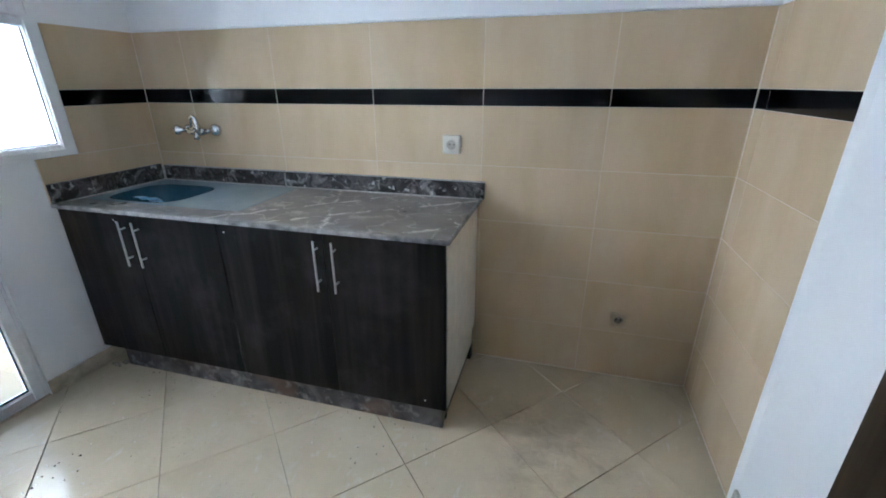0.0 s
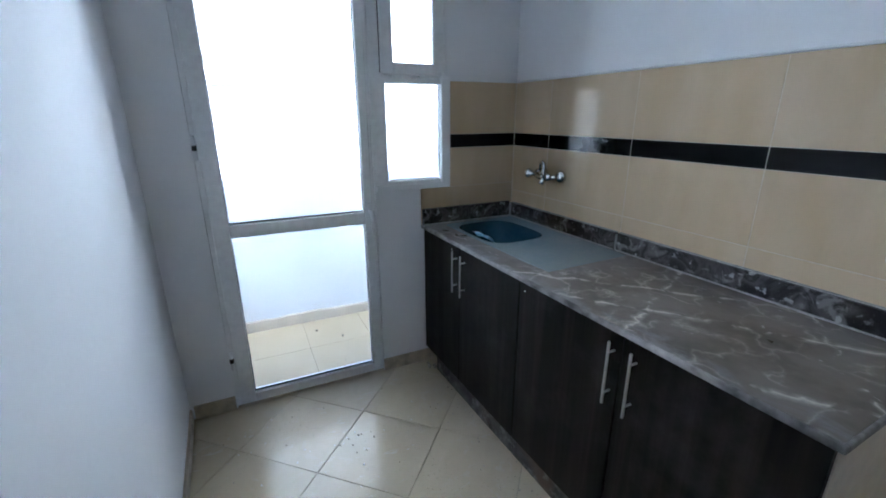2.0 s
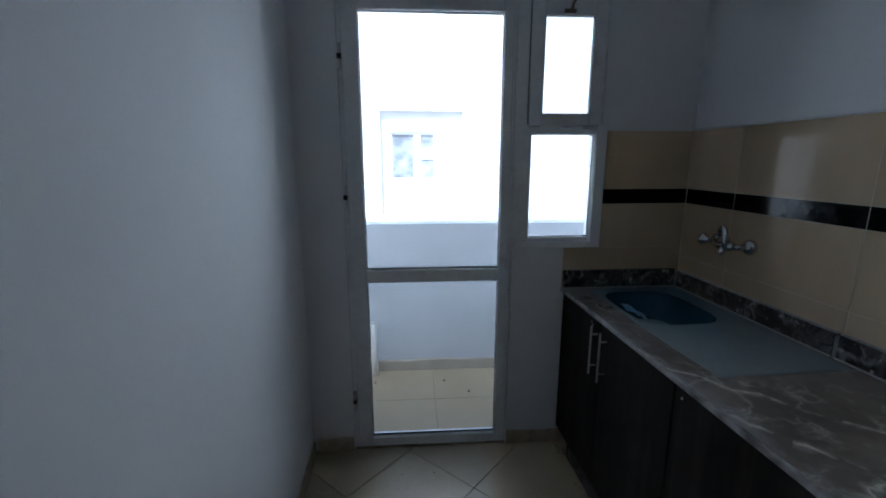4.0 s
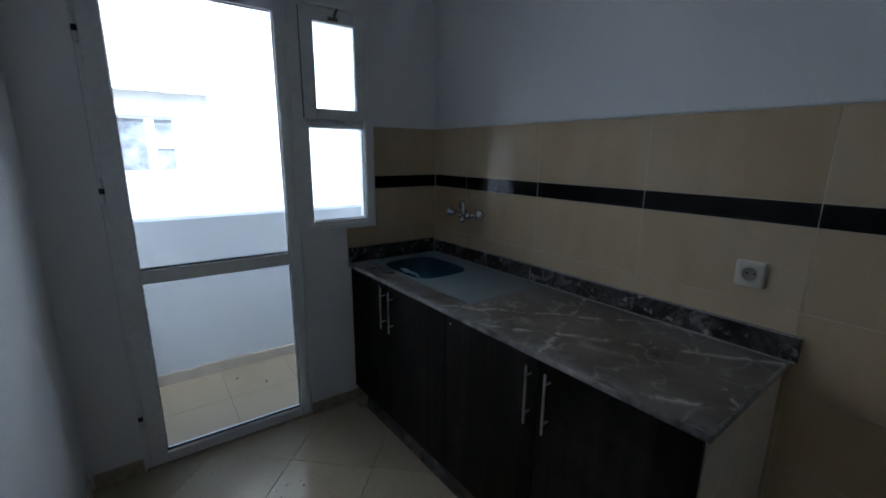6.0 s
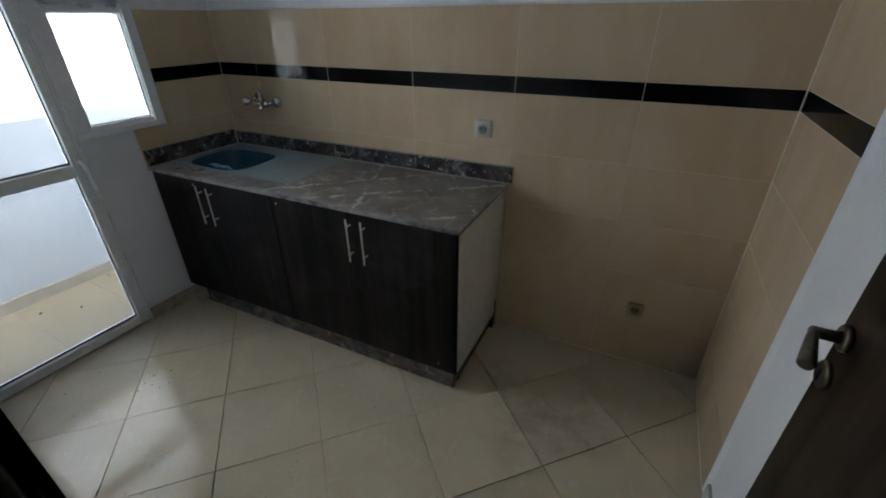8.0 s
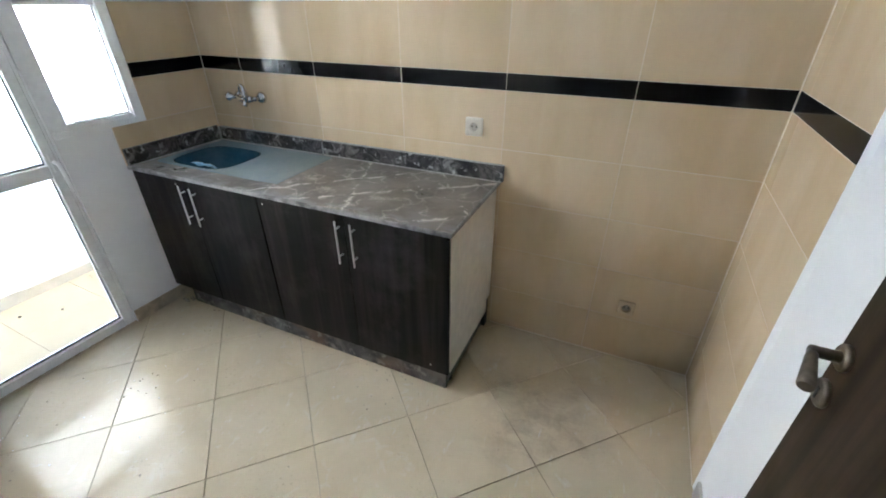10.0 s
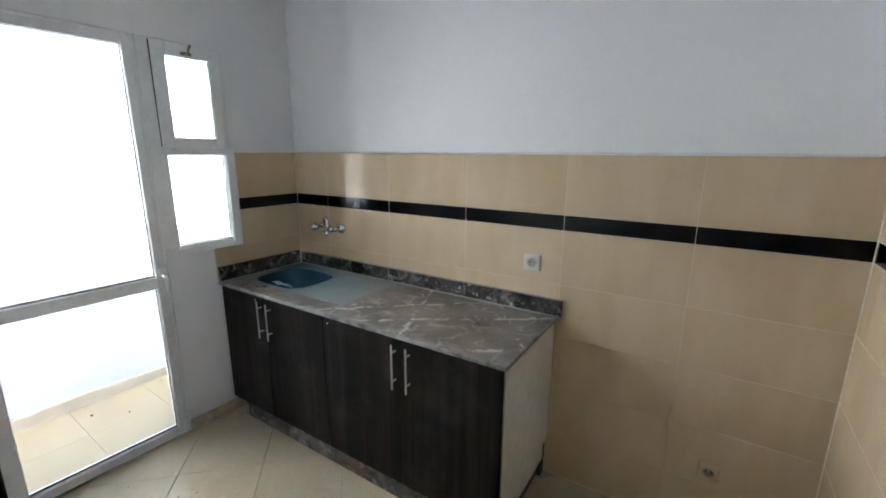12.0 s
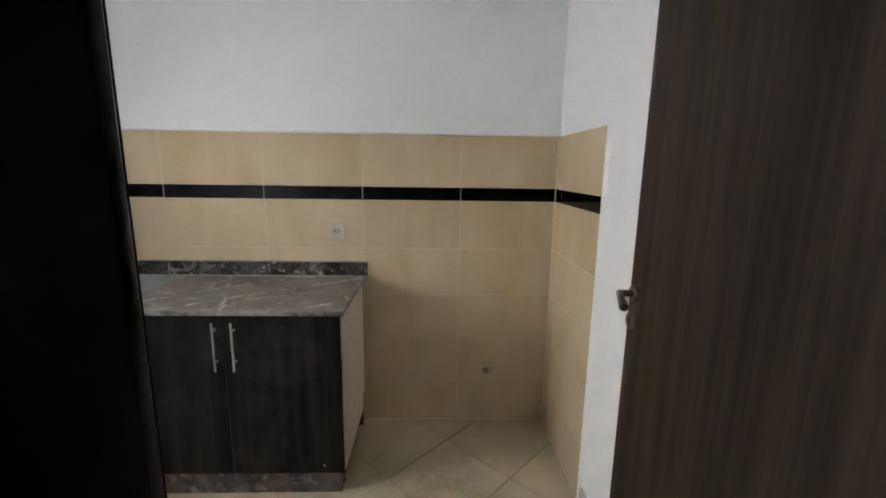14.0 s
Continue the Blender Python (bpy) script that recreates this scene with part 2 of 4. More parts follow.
def dark_wood_mat(name, lo, hi, dusty, gloss=0.14):
    n = Nodes(name, 0.48, 0.0, gloss)
    n.shift(3.0)
    grain, streak, dust = n.noise(30, 6, 0.6, (1, 1, 0.05), 0.4), n.noise(13, 4, 0.55, (1, 1, 0.03)), n.noise(3.2, 5, 0.65)
    c = n.ramp(grain, (0.3, lo), (0.7, hi))
    c = n.mix(n.grey(streak, 0.42, 0.6, 0, 0.8), c, tuple(v * 0.35 for v in lo))
    c = n.mix(n.grey(dust, 0.52, 0.8, 0, dusty), c, (0.20, 0.185, 0.17))
    n.color(c)
    n.rough(n.grey(dust, 0.4, 0.7, 0.42, 0.62))
    n.bump(grain, 0.1, 0.0015)
    return n.mat


def sink_mat():
    n = Nodes("filmed_steel_sink", 0.5, 0.1)
    n.world_coord()
    d, s, b = n.noise(7, 5, 0.65, (1, 1, 1), 0.6), n.noise(60, 4), n.noise(3.4, 4, 0.6, (1, 1, 1), 0.5)
    c = n.ramp(d, (0.3, (0.075, 0.165, 0.225)), (0.7, (0.18, 0.28, 0.325)))
    # the film is worn and dusted grey on the drainer
    axes = n.node("ShaderNodeSeparateXYZ")
    n.link(n.coord, axes.inputs[0])
    grey = n.grey(n.mix(0.55, axes.outputs["X"], b), 0.36, 0.60, 0.15, 0.85)
    c = n.mix(grey, c, (0.285, 0.33, 0.335))
    c = n.mix(n.grey(s, 0.5, 0.75, 0, 0.35), c, (0.38, 0.38, 0.37))
    n.color(c)
    n.rough(n.grey(d, 0.3, 0.7, 0.38, 0.58))
    n.bump(s, 0.1, 0.001)
    return n.mat


def bowl_mat():
    n = Nodes("blue_filmed_bowl", 0.24, 0.3)
    n.world_coord()
    d = n.noise(9, 5, 0.6)
    n.color(n.ramp(d, (0.3, (0.024, 0.085, 0.14)), (0.7, (0.07, 0.155, 0.21))))
    n.bump(n.noise(30, 4), 0.25, 0.004)
    return n.mat


def glass_mat():
    n = Nodes("clear_glass", 0.0)
    t = n.tree
    clear, gloss, mixer = n.node("ShaderNodeBsdfTransparent"), n.node("ShaderNodeBsdfGlossy"), n.node("ShaderNodeMixShader")
    clear.inputs[0].default_value = (0.95, 0.97, 0.97, 1)
    gloss.inputs["Roughness"].default_value = 0.02
    fres = n.node("ShaderNodeFresnel")
    fres.inputs["IOR"].default_value = 1.3
    t.links.new(fres.outputs[0], mixer.inputs[0])
    t.links.new(clear.outputs[0], mixer.inputs[1])
    t.links.new(gloss.outputs[0], mixer.inputs[2])
    t.links.new(mixer.outputs[0], t.nodes["Material Output"].inputs[0])
    return n.mat


PLASTER = plaster_mat()
TILE = tile_mat()
BAND = band_mat()
FLOOR_TILE = floor_mat()
BALCONY_TILE = floor_mat("balcony_floor_tile", 0.25, 0.70, 0.0)
GROUT = plain("pale_grout", (0.76, 0.68, 0.56), 0.85, 0, 120, 0.15)
FLOOR_GROUT = plain("dirty_floor_grout", (0.43, 0.38, 0.295), 0.85, 0, 1.6, 0.55)
MARBLE = marble_mat()
DARK_MARBLE = dark_marble_mat()
PLINTH = plinth_mat()
SEALANT = plain("dusty_sealant", (0.46, 0.45, 0.43), 0.7, 0, 60, 0.3)
EDGE = plain("dusty_marble_edge", (0.27, 0.262, 0.255), 0.5, 0, 16, 0.65)
CABINET_WOOD = dark_wood_mat("dark_wenge_laminate", (0.0032, 0.0028, 0.0024), (0.029, 0.0246, 0.0205), 0.22, 0.12)
DOOR_WOOD = dark_wood_mat("dark_brown_door_wood", (0.038, 0.025, 0.0155), (0.082, 0.055, 0.036), 0.04)
# the unlit passage's shade is put into the door frame's near-black colour
SHADED_FRAME_WOOD = dark_wood_mat("shaded_door_frame_wood", (0.002, 0.0015, 0.0013), (0.0045, 0.0034, 0.003), 0.0, 0.03)
WHITE_BOARD = plain("cream_white_board", (0.78, 0.735, 0.645), 0.5, 0, 20, 0.06)
ALU = plain("white_painted_aluminium", (0.91, 0.92, 0.925), 0.38, 0, 30, 0.05, 0.03)
STEEL = plain("brushed_steel", (0.54, 0.52, 0.49), 0.3, 1.0, 90, 0.1)
CHROME = plain("chrome", (0.72, 0.73, 0.74), 0.1, 1.0, 40, 0.06, 0.02)
BRONZE = plain("antique_bronze", (0.22, 0.185, 0.15), 0.34, 1.0, 60, 0.2)
BLACK = plain("black_plastic", (0.015, 0.015, 0.015), 0.45, 0, 60, 0.2)
GASKET = plain("dark_glazing_gasket", (0.07, 0.07, 0.07), 0.6, 0, 60, 0.2)
RUBBER = plain("grey_rubber_seal", (0.055, 0.052, 0.046), 0.22, 0, 60, 0.2)
WHITE_PLASTIC = plain("white_plastic", (0.74, 0.70, 0.615), 0.35, 0, 30, 0.04, 0.03)
CREAM_PLASTIC = plain("dusty_cream_plastic", (0.67, 0.555, 0.40), 0.5, 0, 30, 0.08, 0.03)
# both socket wells carry the shade of the recess in their darker base colour
SOCKET_DARK = plain("shade_toned_socket_well", (0.25, 0.22, 0.18), 0.6, 0, 30, 0.2, 0.05)
SOCKET_GREY = plain("socket_recess_grey", (0.50, 0.46, 0.39), 0.4, 0, 30, 0.1, 0.03)
SINK = sink_mat()
BOWL = bowl_mat()
FILM = plain("blue_plastic_film", (0.20, 0.42, 0.64), 0.3, 0, 40, 0.3, 0.3)
GLASS = glass_mat()
SKIRT = plain("beige_skirting_tile", (0.50, 0.42, 0.31), 0.45, 0, 18, 0.25)
PALE_SKIRT = plain("pale_skirting", (0.62, 0.60, 0.56), 0.5, 0, 18, 0.15)
BALCONY_SKIRT = plain("pale_balcony_skirting", (0.49, 0.43, 0.34), 0.7, 0, 9, 0.10, 0.4)
OUTER_PAINT = plain("grey_white_outer_paint", (0.62, 0.635, 0.65), 0.8, 0, 2.5, 0.06, 0.1)
FACADE = plain("white_facade_render", (0.78, 0.78, 0.76), 0.85, 0, 3, 0.06, 0.2)
VENT_GREY = plain("pale_grey_vent", (0.50, 0.51, 0.53), 0.7, 0, 12, 0.15)
# far panes: sky reflection and haze are put into the grey base colour
SKY_TONED_GLASS = plain("sky_toned_window_glass", (0.30, 0.315, 0.34), 0.06, 0, 4, 0.5, 0)
EARTH = plain("pale_street_ground", (0.30, 0.28, 0.25), 0.9, 0, 2, 0.2, 0.3)
CRUMB = plain("cement_crumbs", (0.40, 0.35, 0.28), 0.9, 0, 90, 0.4, 0.3)
CRUMB_WHITE = plain("plaster_chips", (0.72, 0.71, 0.69), 0.85, 0, 90, 0.15, 0.3)
CRUMB_DARK = plain("dark_crumbs", (0.12, 0.095, 0.07), 0.9, 0, 90, 0.4, 0.3)


# ---- mesh helpers ----
def box(bm, lo, hi, bevel=0.0, seg=1):
    """Adds a box between two corners, with bevelled edges if asked."""
    vs = [bm.verts.new((x, y, z)) for x in (lo[0], hi[0]) for y in (lo[1], hi[1]) for z in (lo[2], hi[2])]
    fs = [bm.faces.new([vs[i] for i in q]) for q in ((0, 1, 3, 2), (4, 6, 7, 5), (0, 4, 5, 1), (2, 3, 7, 6), (0, 2, 6, 4), (1, 5, 7, 3))]
    if bevel:
        es = list({e for f in fs for e in f.edges})
        bmesh.ops.bevel(bm, geom=es, offset=bevel, segments=seg, profile=0.5, affect="EDGES")
    return bm


def boxed(lo, hi, bevel=0.0, seg=1):
    return box(bmesh.new(), lo, hi, bevel, seg)


def tube(bm, points, radius, sides=12, caps=True):
    """A round bar along a line of points; radius is one number or one for each point."""
    pts = [Vector(p) for p in points]
    rad = radius if isinstance(radius, (list, tuple)) else [radius] * len(pts)
    rings, side = [], None
    for i, p in enumerate(pts):
        d = (pts[min(i + 1, len(pts) - 1)] - pts[max(i - 1, 0)]).normalized()
        if side is None:
            side = d.orthogonal().normalized()
        side = (side - d * side.dot(d)).normalized()
        up = d.cross(side)
        rings.append([bm.verts.new(p + (side * math.cos(a) + up * math.sin(a)) * rad[i]) for a in (2 * math.pi * k / sides for k in range(sides))])
    for r, s in zip(rings, rings[1:]):
        for k in range(sides):
            f = bm.faces.new((r[k], r[(k + 1) % sides], s[(k + 1) % sides], s[k]))
            f.smooth = True
    if caps:
        bm.faces.new(rings[0][::-1])
        bm.faces.new(rings[-1])
    return bm


def mesh_of(name, bm, material):
    bmesh.ops.recalc_face_normals(bm, faces=bm.faces)
    me = bpy.data.meshes.new(name)
    bm.to_mesh(me)
    bm.free()
    me.materials.append(material)
    return me


def thing(name, label, category, group="", at=None, kind=""):
    ob = new(name)
    ob.empty_display_size = 0.1
    if at is not None:
        ob.matrix_world = at
    return tagged(ob, label, category, group, kind)


def part(name, bm, material, parent, label="", local=None):
    ob = new(name, mesh_of(name, bm, material))
    ob.parent = parent
    if local is not None:
        ob.matrix_basis = local
    if label:
        ob["label"] = label
    return ob


def solid(name, bm, material, label, category, kind="", at=None):
    ob = new(name, mesh_of(name, bm, material))
    if at is not None:
        ob.matrix_world = at
    return tagged(ob, label, category, "", kind)


def clip(poly, inside, cross):
    out = []
    for a, b in zip(poly, poly[1:] + poly[:1]):
        ia, ib = inside(a), inside(b)
        if ia:
            out.append(a)
        if ia != ib:
            out.append(cross(a, b))
    return out


def clip_rect(poly, x0, x1, y0, y1):
    def at_x(v):
        return lambda a, b: (v, a[1] + (b[1] - a[1]) * (v - a[0]) / (b[0] - a[0]))

    def at_y(v):
        return lambda a, b: (a[0] + (b[0] - a[0]) * (v - a[1]) / (b[1] - a[1]), v)

    for inside, cross in ((lambda p: p[0] >= x0, at_x(x0)), (lambda p: p[0] <= x1, at_x(x1)), (lambda p: p[1] >= y0, at_y(y0)), (lambda p: p[1] <= y1, at_y(y1))):
        poly = clip(poly, inside, cross)
        if len(poly) < 3:
            return []
    return poly


def slab_piece(poly, z0, z1, edge=0.0012):
    """A flat piece on a polygon, with a small bevel round its top."""
    cx, cy = sum(p[0] for p in poly) / len(poly), sum(p[1] for p in poly) / len(poly)
    bm = bmesh.new()
    low = [bm.verts.new((x, y, z0)) for x, y in poly]
    mid = [bm.verts.new((x, y, z1 - edge)) for x, y in poly]
    top = []
    for x, y in poly:
        d = math.hypot(x - cx, y - cy) or 1
        top.append(bm.verts.new((x - (x - cx) / d * edge, y - (y - cy) / d * edge, z1)))
    n = len(poly)
    for i in range(n):
        j = (i + 1) % n
        bm.faces.new((low[i], low[j], mid[j], mid[i]))
        bm.faces.new((mid[i], mid[j], top[j], top[i]))
    bm.faces.new(top)
    return bm


# ---- measures of the room ----
W = 2.80            # back wall, corner to corner
FRONT = -1.80       # kitchen face of the wall with the inner door
CEIL = 2.75
TOP = 0.842         # worktop
LEAN_WALL = pose(0, 0, 0, 0, 0, -2.0)   # the balcony wall stands a little out of square
BAND0, BAND1, TILE_TOP = 1.242, 1.312, 1.572
TP = 0.008          # tiles stand this proud of the plaster
JAMB_L, JAMB_R = 1.872, 2.750

# ---- walls, floor and ceiling ----
floor = solid("floor", boxed((-0.10, -4.6, -0.12), (4.3, 0.2, -0.008)), FLOOR_GROUT, "grout bed under diagonal cream floor tiles", "floor", "structure")
wall_back = solid("wall_back", boxed((-0.3, 0, -0.12), (W + 0.2, 0.2, CEIL)), PLASTER, "white plaster wall, lower half tiled cream with a black band", "wall", "structure")
wall_right = solid("wall_right", boxed((W, FRONT - 0.16, -0.12), (W + 0.2, 0.0, CEIL)), PLASTER, "white plaster side wall with a tiled corner", "wall", "structure")
ceiling = solid("ceiling", boxed((-0.35, -4.6, CEIL), (4.3, 0.2, CEIL + 0.2)), PLASTER, "plain white plaster ceiling", "ceiling", "structure")

bm = bmesh.new()
WO = -0.115
box(bm, (WO, -0.436, -0.12), (0, 0.0, CEIL))
box(bm, (WO, -0.83, -0.12), (0, -0.436, 1.04))
box(bm, (WO, -1.60, 2.11), (0, -0.436, CEIL))
box(bm, (WO, -1.95, -0.12), (0, -1.60, CEIL))
wall_left = solid("wall_left", bm, PLASTER, "white plaster wall with the balcony door and window", "wall", "structure", LEAN_WALL)

bm = bmesh.new()
box(bm, (-0.30, FRONT - 0.16, -0.12), (JAMB_L - 0.035, FRONT, CEIL))
box(bm, (JAMB_L - 0.035, FRONT - 0.16, 2.085), (JAMB_R + 0.035, FRONT, CEIL))
box(bm, (JAMB_R + 0.035, FRONT - 0.16, -0.12), (W, FRONT, CEIL))
wall_front = solid("wall_front", bm, PLASTER, "white plaster wall with the inner doorway", "wall", "structure")

# passage outside the kitchen
solid("wall_hall_west", boxed((0.55, -4.4, -0.12), (0.75, FRONT - 0.16, CEIL)), PLASTER, "plain white passage wall", "wall", "structure")
solid("wall_hall_east", boxed((4.05, -4.4, -0.12), (4.25, FRONT - 0.16, CEIL)), PLASTER, "plain white passage wall", "wall", "structure")
solid("wall_hall_south", boxed((0.55, -4.6, -0.12), (4.25, -4.4, CEIL)), PLASTER, "plain white passage wall", "wall", "structure")
solid("wall_hall_north", boxed((W + 0.2, FRONT - 0.16, -0.12), (4.25, FRONT, CEIL)), PLASTER, "plain white passage wall", "wall", "structure")

# skirting tiles
bm = boxed((0.0, -0.83, 0.0), (0.010, -0.20, 0.075), 0.003)
solid("baseboard", bm, SKIRT, "beige tile skirting along the balcony wall", "baseboard", "structure", LEAN_WALL)
bm = boxed((0.0, -1.785, 0.0), (0.010, -1.605, 0.075), 0.003)
solid("baseboard", bm, SKIRT, "beige tile skirting beside the balcony door", "baseboard", "structure", LEAN_WALL)
bm = boxed((-0.04, FRONT, 0.0), (JAMB_L - 0.08, FRONT + 0.010, 0.075), 0.003)
solid("baseboard", bm, SKIRT, "beige tile skirting along the white wall", "baseboard", "structure")

solid("baseboard", boxed((W - 0.012, FRONT + 0.03, 0.0), (W, -0.632, 0.080), 0.003), PALE_SKIRT, "pale skirting along the white side wall", "baseboard", "structure")

# raised plaster round the window
bm = bmesh.new()
box(bm, (0.0, -0.462, 1.042), (0.011, -0.412, 1.60), 0.004, 2)
box(bm, (0.0, -0.825, 1.036), (0.0112, -0.412, 1.066), 0.004, 2)
solid("trim", bm, PLASTER, "uneven white plaster border round the window", "trim", "structure", LEAN_WALL)

# ---- balcony window unit: door and two side panes in one white frame ----
door_1 = thing("door_1", "closed white aluminium balcony door with two glass panes", "door", "", LEAN_WALL, "structure")


def frame_of(bm, x0, x1, u0, u1, z0, z1, left, right, low, high, bevel=0.003):
    """A rectangular frame in the balcony wall; u runs from the corner along the wall."""
    box(bm, (x0, -u0 - left, z0), (x1, -u0, z1), bevel)
    box(bm, (x0, -u1, z0), (x1, -u1 + right, z1), bevel)
    box(bm, (x0 + 0.0006, -u1 + right, z0), (x1 - 0.0006, -u0 - left, z0 + low), bevel)
    box(bm, (x0 + 0.0006, -u1 + right, z1 - high), (x1 - 0.0006, -u0 - left, z1), bevel)
    return bm


part("door_frame", frame_of(bmesh.new(), -0.075, -0.012, 0.832, 1.606, 0.0, 2.114, 0.022, 0.032, 0.02, 0.024), ALU, door_1)
bm = frame_of(bmesh.new(), -0.060, -0.006, 0.848, 1.580, 0.008, 2.100, 0.040, 0.068, 0.048, 0.045)
box(bm, (-0.0594, -1.512, 0.876), (-0.0066, -0.888, 0.936), 0.003)
leaf = part("door_leaf", bm, ALU, door_1)
for z0, z1 in ((0.056, 0.876), (0.936, 2.055)):
    pane = part("pane", boxed((-0.040, -1.513, z0), (-0.034, -0.887, z1)), GLASS, leaf, "clear glass pane with a black gasket")
    pane.visible_shadow = False
    bm = frame_of(bmesh.new(), -0.034, -0.028, 0.888, 1.512, z0, z1, 0.004, 0.004, 0.008, 0.004, 0)
    part("gasket", bm, GASKET, leaf, "thin black glazing gasket")
bm = boxed((-0.006, -0.876, 0.90), (0.002, -0.850, 0.985), 0.003)
plate = part("handle_plate", bm, ALU, door_1)
bm = bmesh.new()
tube(bm, [(0.0, -0.863, 0.945), (0.035, -0.863, 0.945)], 0.009)
tube(bm, [(0.034, -0.863, 0.950), (0.040, -0.861, 0.93), (0.042, -0.858, 0.88), (0.042, -0.857, 0.81)], [0.010, 0.011, 0.010, 0.008])
part("handle", bm, ALU, door_1, "white lever handle pointing down")
for z in (0.27, 1.28, 1.87):
    bm = bmesh.new()
    tube(bm, [(-0.002, -1.592, z - 0.05), (-0.002, -1.592, z + 0.05)], 0.008)
    hinge = part("hinge", bm, ALU, door_1)
    bm = tube(bmesh.new(), [(-0.002, -1.592, z - 0.012), (-0.002, -1.592, z + 0.010)], 0.0095)
    part("pin", bm, BLACK, hinge, "black hinge pin")
part("threshold", boxed((-0.076, -1.598, -0.008), (-0.004, -0.832, 0.0065), 0.002), SKIRT, door_1)

window_1 = thing("window_1", "white aluminium window, fixed pane below a tilting sash", "window", "", LEAN_WALL, "structure")
bm = frame_of(bmesh.new(), -0.075, -0.006, 0.430, 0.8324, 1.036, 2.114, 0.033, 0.0794, 0.047, 0.026)
box(bm, (-0.0744, -0.753, 1.556), (-0.0066, -0.458, 1.598), 0.003)
part("window_frame", bm, ALU, window_1)
pane = part("pane", boxed((-0.034, -0.756, 1.080), (-0.028, -0.461, 1.557)), GLASS, window_1, "clear fixed glass pane")
pane.visible_shadow = False
part("gasket", frame_of(bmesh.new(), -0.028, -0.022, 0.463, 0.753, 1.084, 1.555, 0.003, 0.003, 0.006, 0.003, 0), GASKET, window_1, "thin black glazing gasket")
sash = part("sash", frame_of(bmesh.new(), -0.040, 0.008, 0.452, 0.776, 1.592, 2.105, 0.050, 0.062, 0.052, 0.062), ALU, window_1, "small tilting sash, closed")
pane = part("pane", boxed((-0.012, -0.716, 1.642), (-0.006, -0.500, 2.045)), GLASS, sash, "clear glass pane")
pane.visible_shadow = False
part("gasket", frame_of(bmesh.new(), -0.006, 0.000, 0.502, 0.714, 1.644, 2.043, 0.003, 0.003, 0.003, 0.003, 0), GASKET, sash, "thin black glazing gasket")
bm = bmesh.new()
box(bm, (0.007, -0.640, 2.050), (0.017, -0.590, 2.066), 0.002)
tube(bm, [(0.013, -0.615, 2.056), (0.031, -0.615, 2.054), (0.037, -0.612, 2.080), (0.033, -0.60, 2.098)], 0.006)
part("latch", bm, BRONZE, sash, "small metal snap latch")
for u in (0.50, 0.60, 0.745):
    part("hinge", tube(bmesh.new(), [(0.002, -u - 0.022, 1.583), (0.002, -u + 0.022, 1.583)], 0.007), ALU, window_1)

# solid black strip that draws the shadow line between sash and mullion
part("gap", boxed((-0.006, -0.7787, 1.600), (0.004, -0.7775, 2.098)), BLACK, window_1, "black strip standing in for the shade beside the sash")

# ---- worktop, upstands and sink ----
SX0, SX1, SY0, SY1 = 0.042, 0.872, -0.474, -0.038
SLAB = 0.017        # thickness of the worktop
worktop = thing("worktop", "dusty grey-brown marble worktop with pale veins", "worktop", "", pose(0, 0, 0))
bm = bmesh.new()
outer = ((-0.012, -0.578), (1.792, -0.578), (1.792, 0.0), (-0.012, 0.0))
inner = ((SX0 + 0.02, SY0 + 0.02), (SX1 - 0.02, SY0 + 0.02), (SX1 - 0.02, SY1 - 0.02), (SX0 + 0.02, SY1 - 0.02))
rings = [[bm.verts.new((x, y, z)) for x, y in loop] for loop, z in ((outer, TOP), (inner, TOP), (inner, TOP - SLAB), (outer, TOP - SLAB))]
for a, b in zip(rings, rings[1:] + rings[:1]):
    for k in range(4):
        bm.faces.new((a[k], a[(k + 1) % 4], b[(k + 1) % 4], b[k]))
part("slab", bm, MARBLE, worktop)
part("front_edge", boxed((-0.012, -0.589, TOP - SLAB - 0.0005), (1.801, -0.578, TOP + 0.0003), 0.003, 2), EDGE, worktop, "pale dusty ground edge")
part("end_edge", boxed((1.792, -0.578, TOP - SLAB - 0.0005), (1.801, 0.0, TOP + 0.0003), 0.003, 2), EDGE, worktop, "pale dusty ground edge")
for x0, x1 in ((0.034, 0.788), (0.800, 1.815)):
    strip = solid("upstand", boxed((x0, -TP - 0.020, TOP), (x1, -TP, 0.918), 0.0015), DARK_MARBLE, "dark marble upstand strip behind the worktop", "upstand")
    part("sealant", boxed((x0, -TP - 0.026, TOP), (x1, -TP - 0.020, TOP + 0.006), 0.0025), SEALANT, strip, "pale sealant bead")
    part("sealant", boxed((x0, -TP - 0.012, 0.918), (x1, -TP, 0.922), 0.0015), SEALANT, strip, "pale joint filler")
solid("joint_filler", boxed((0.0055, -TP - 0.024, TOP), (0.034, -TP, 0.916), 0.003, 2), SEALANT, "pale mortar filling the corner between upstands", "joint filler")
solid("joint_filler", boxed((0.788, -TP - 0.0195, TOP), (0.800, -TP, 0.914), 0.002, 2), EDGE, "pale mortar joint between two upstands", "joint filler")
for u0, u1 in ((0.034, 0.40), (0.405, 0.580)):
    strip = solid("upstand", boxed((TP, -u1, TOP), (TP + 0.020, -u0, 0.928), 0.0015), DARK_MARBLE, "dark marble upstand strip beside the sink", "upstand", "", LEAN_WALL)
    part("sealant", boxed((TP + 0.020, -u1, TOP), (TP + 0.026, -u0, TOP + 0.006), 0.0025), SEALANT, strip, "pale sealant bead")


sink = thing("sink", "inset steel sink still under dusty blue protective film", "sink", "", pose(0, 0, 0))
COUNT = 64
cx, cy, ax, ay = 0.292, -0.288, 0.204, 0.164


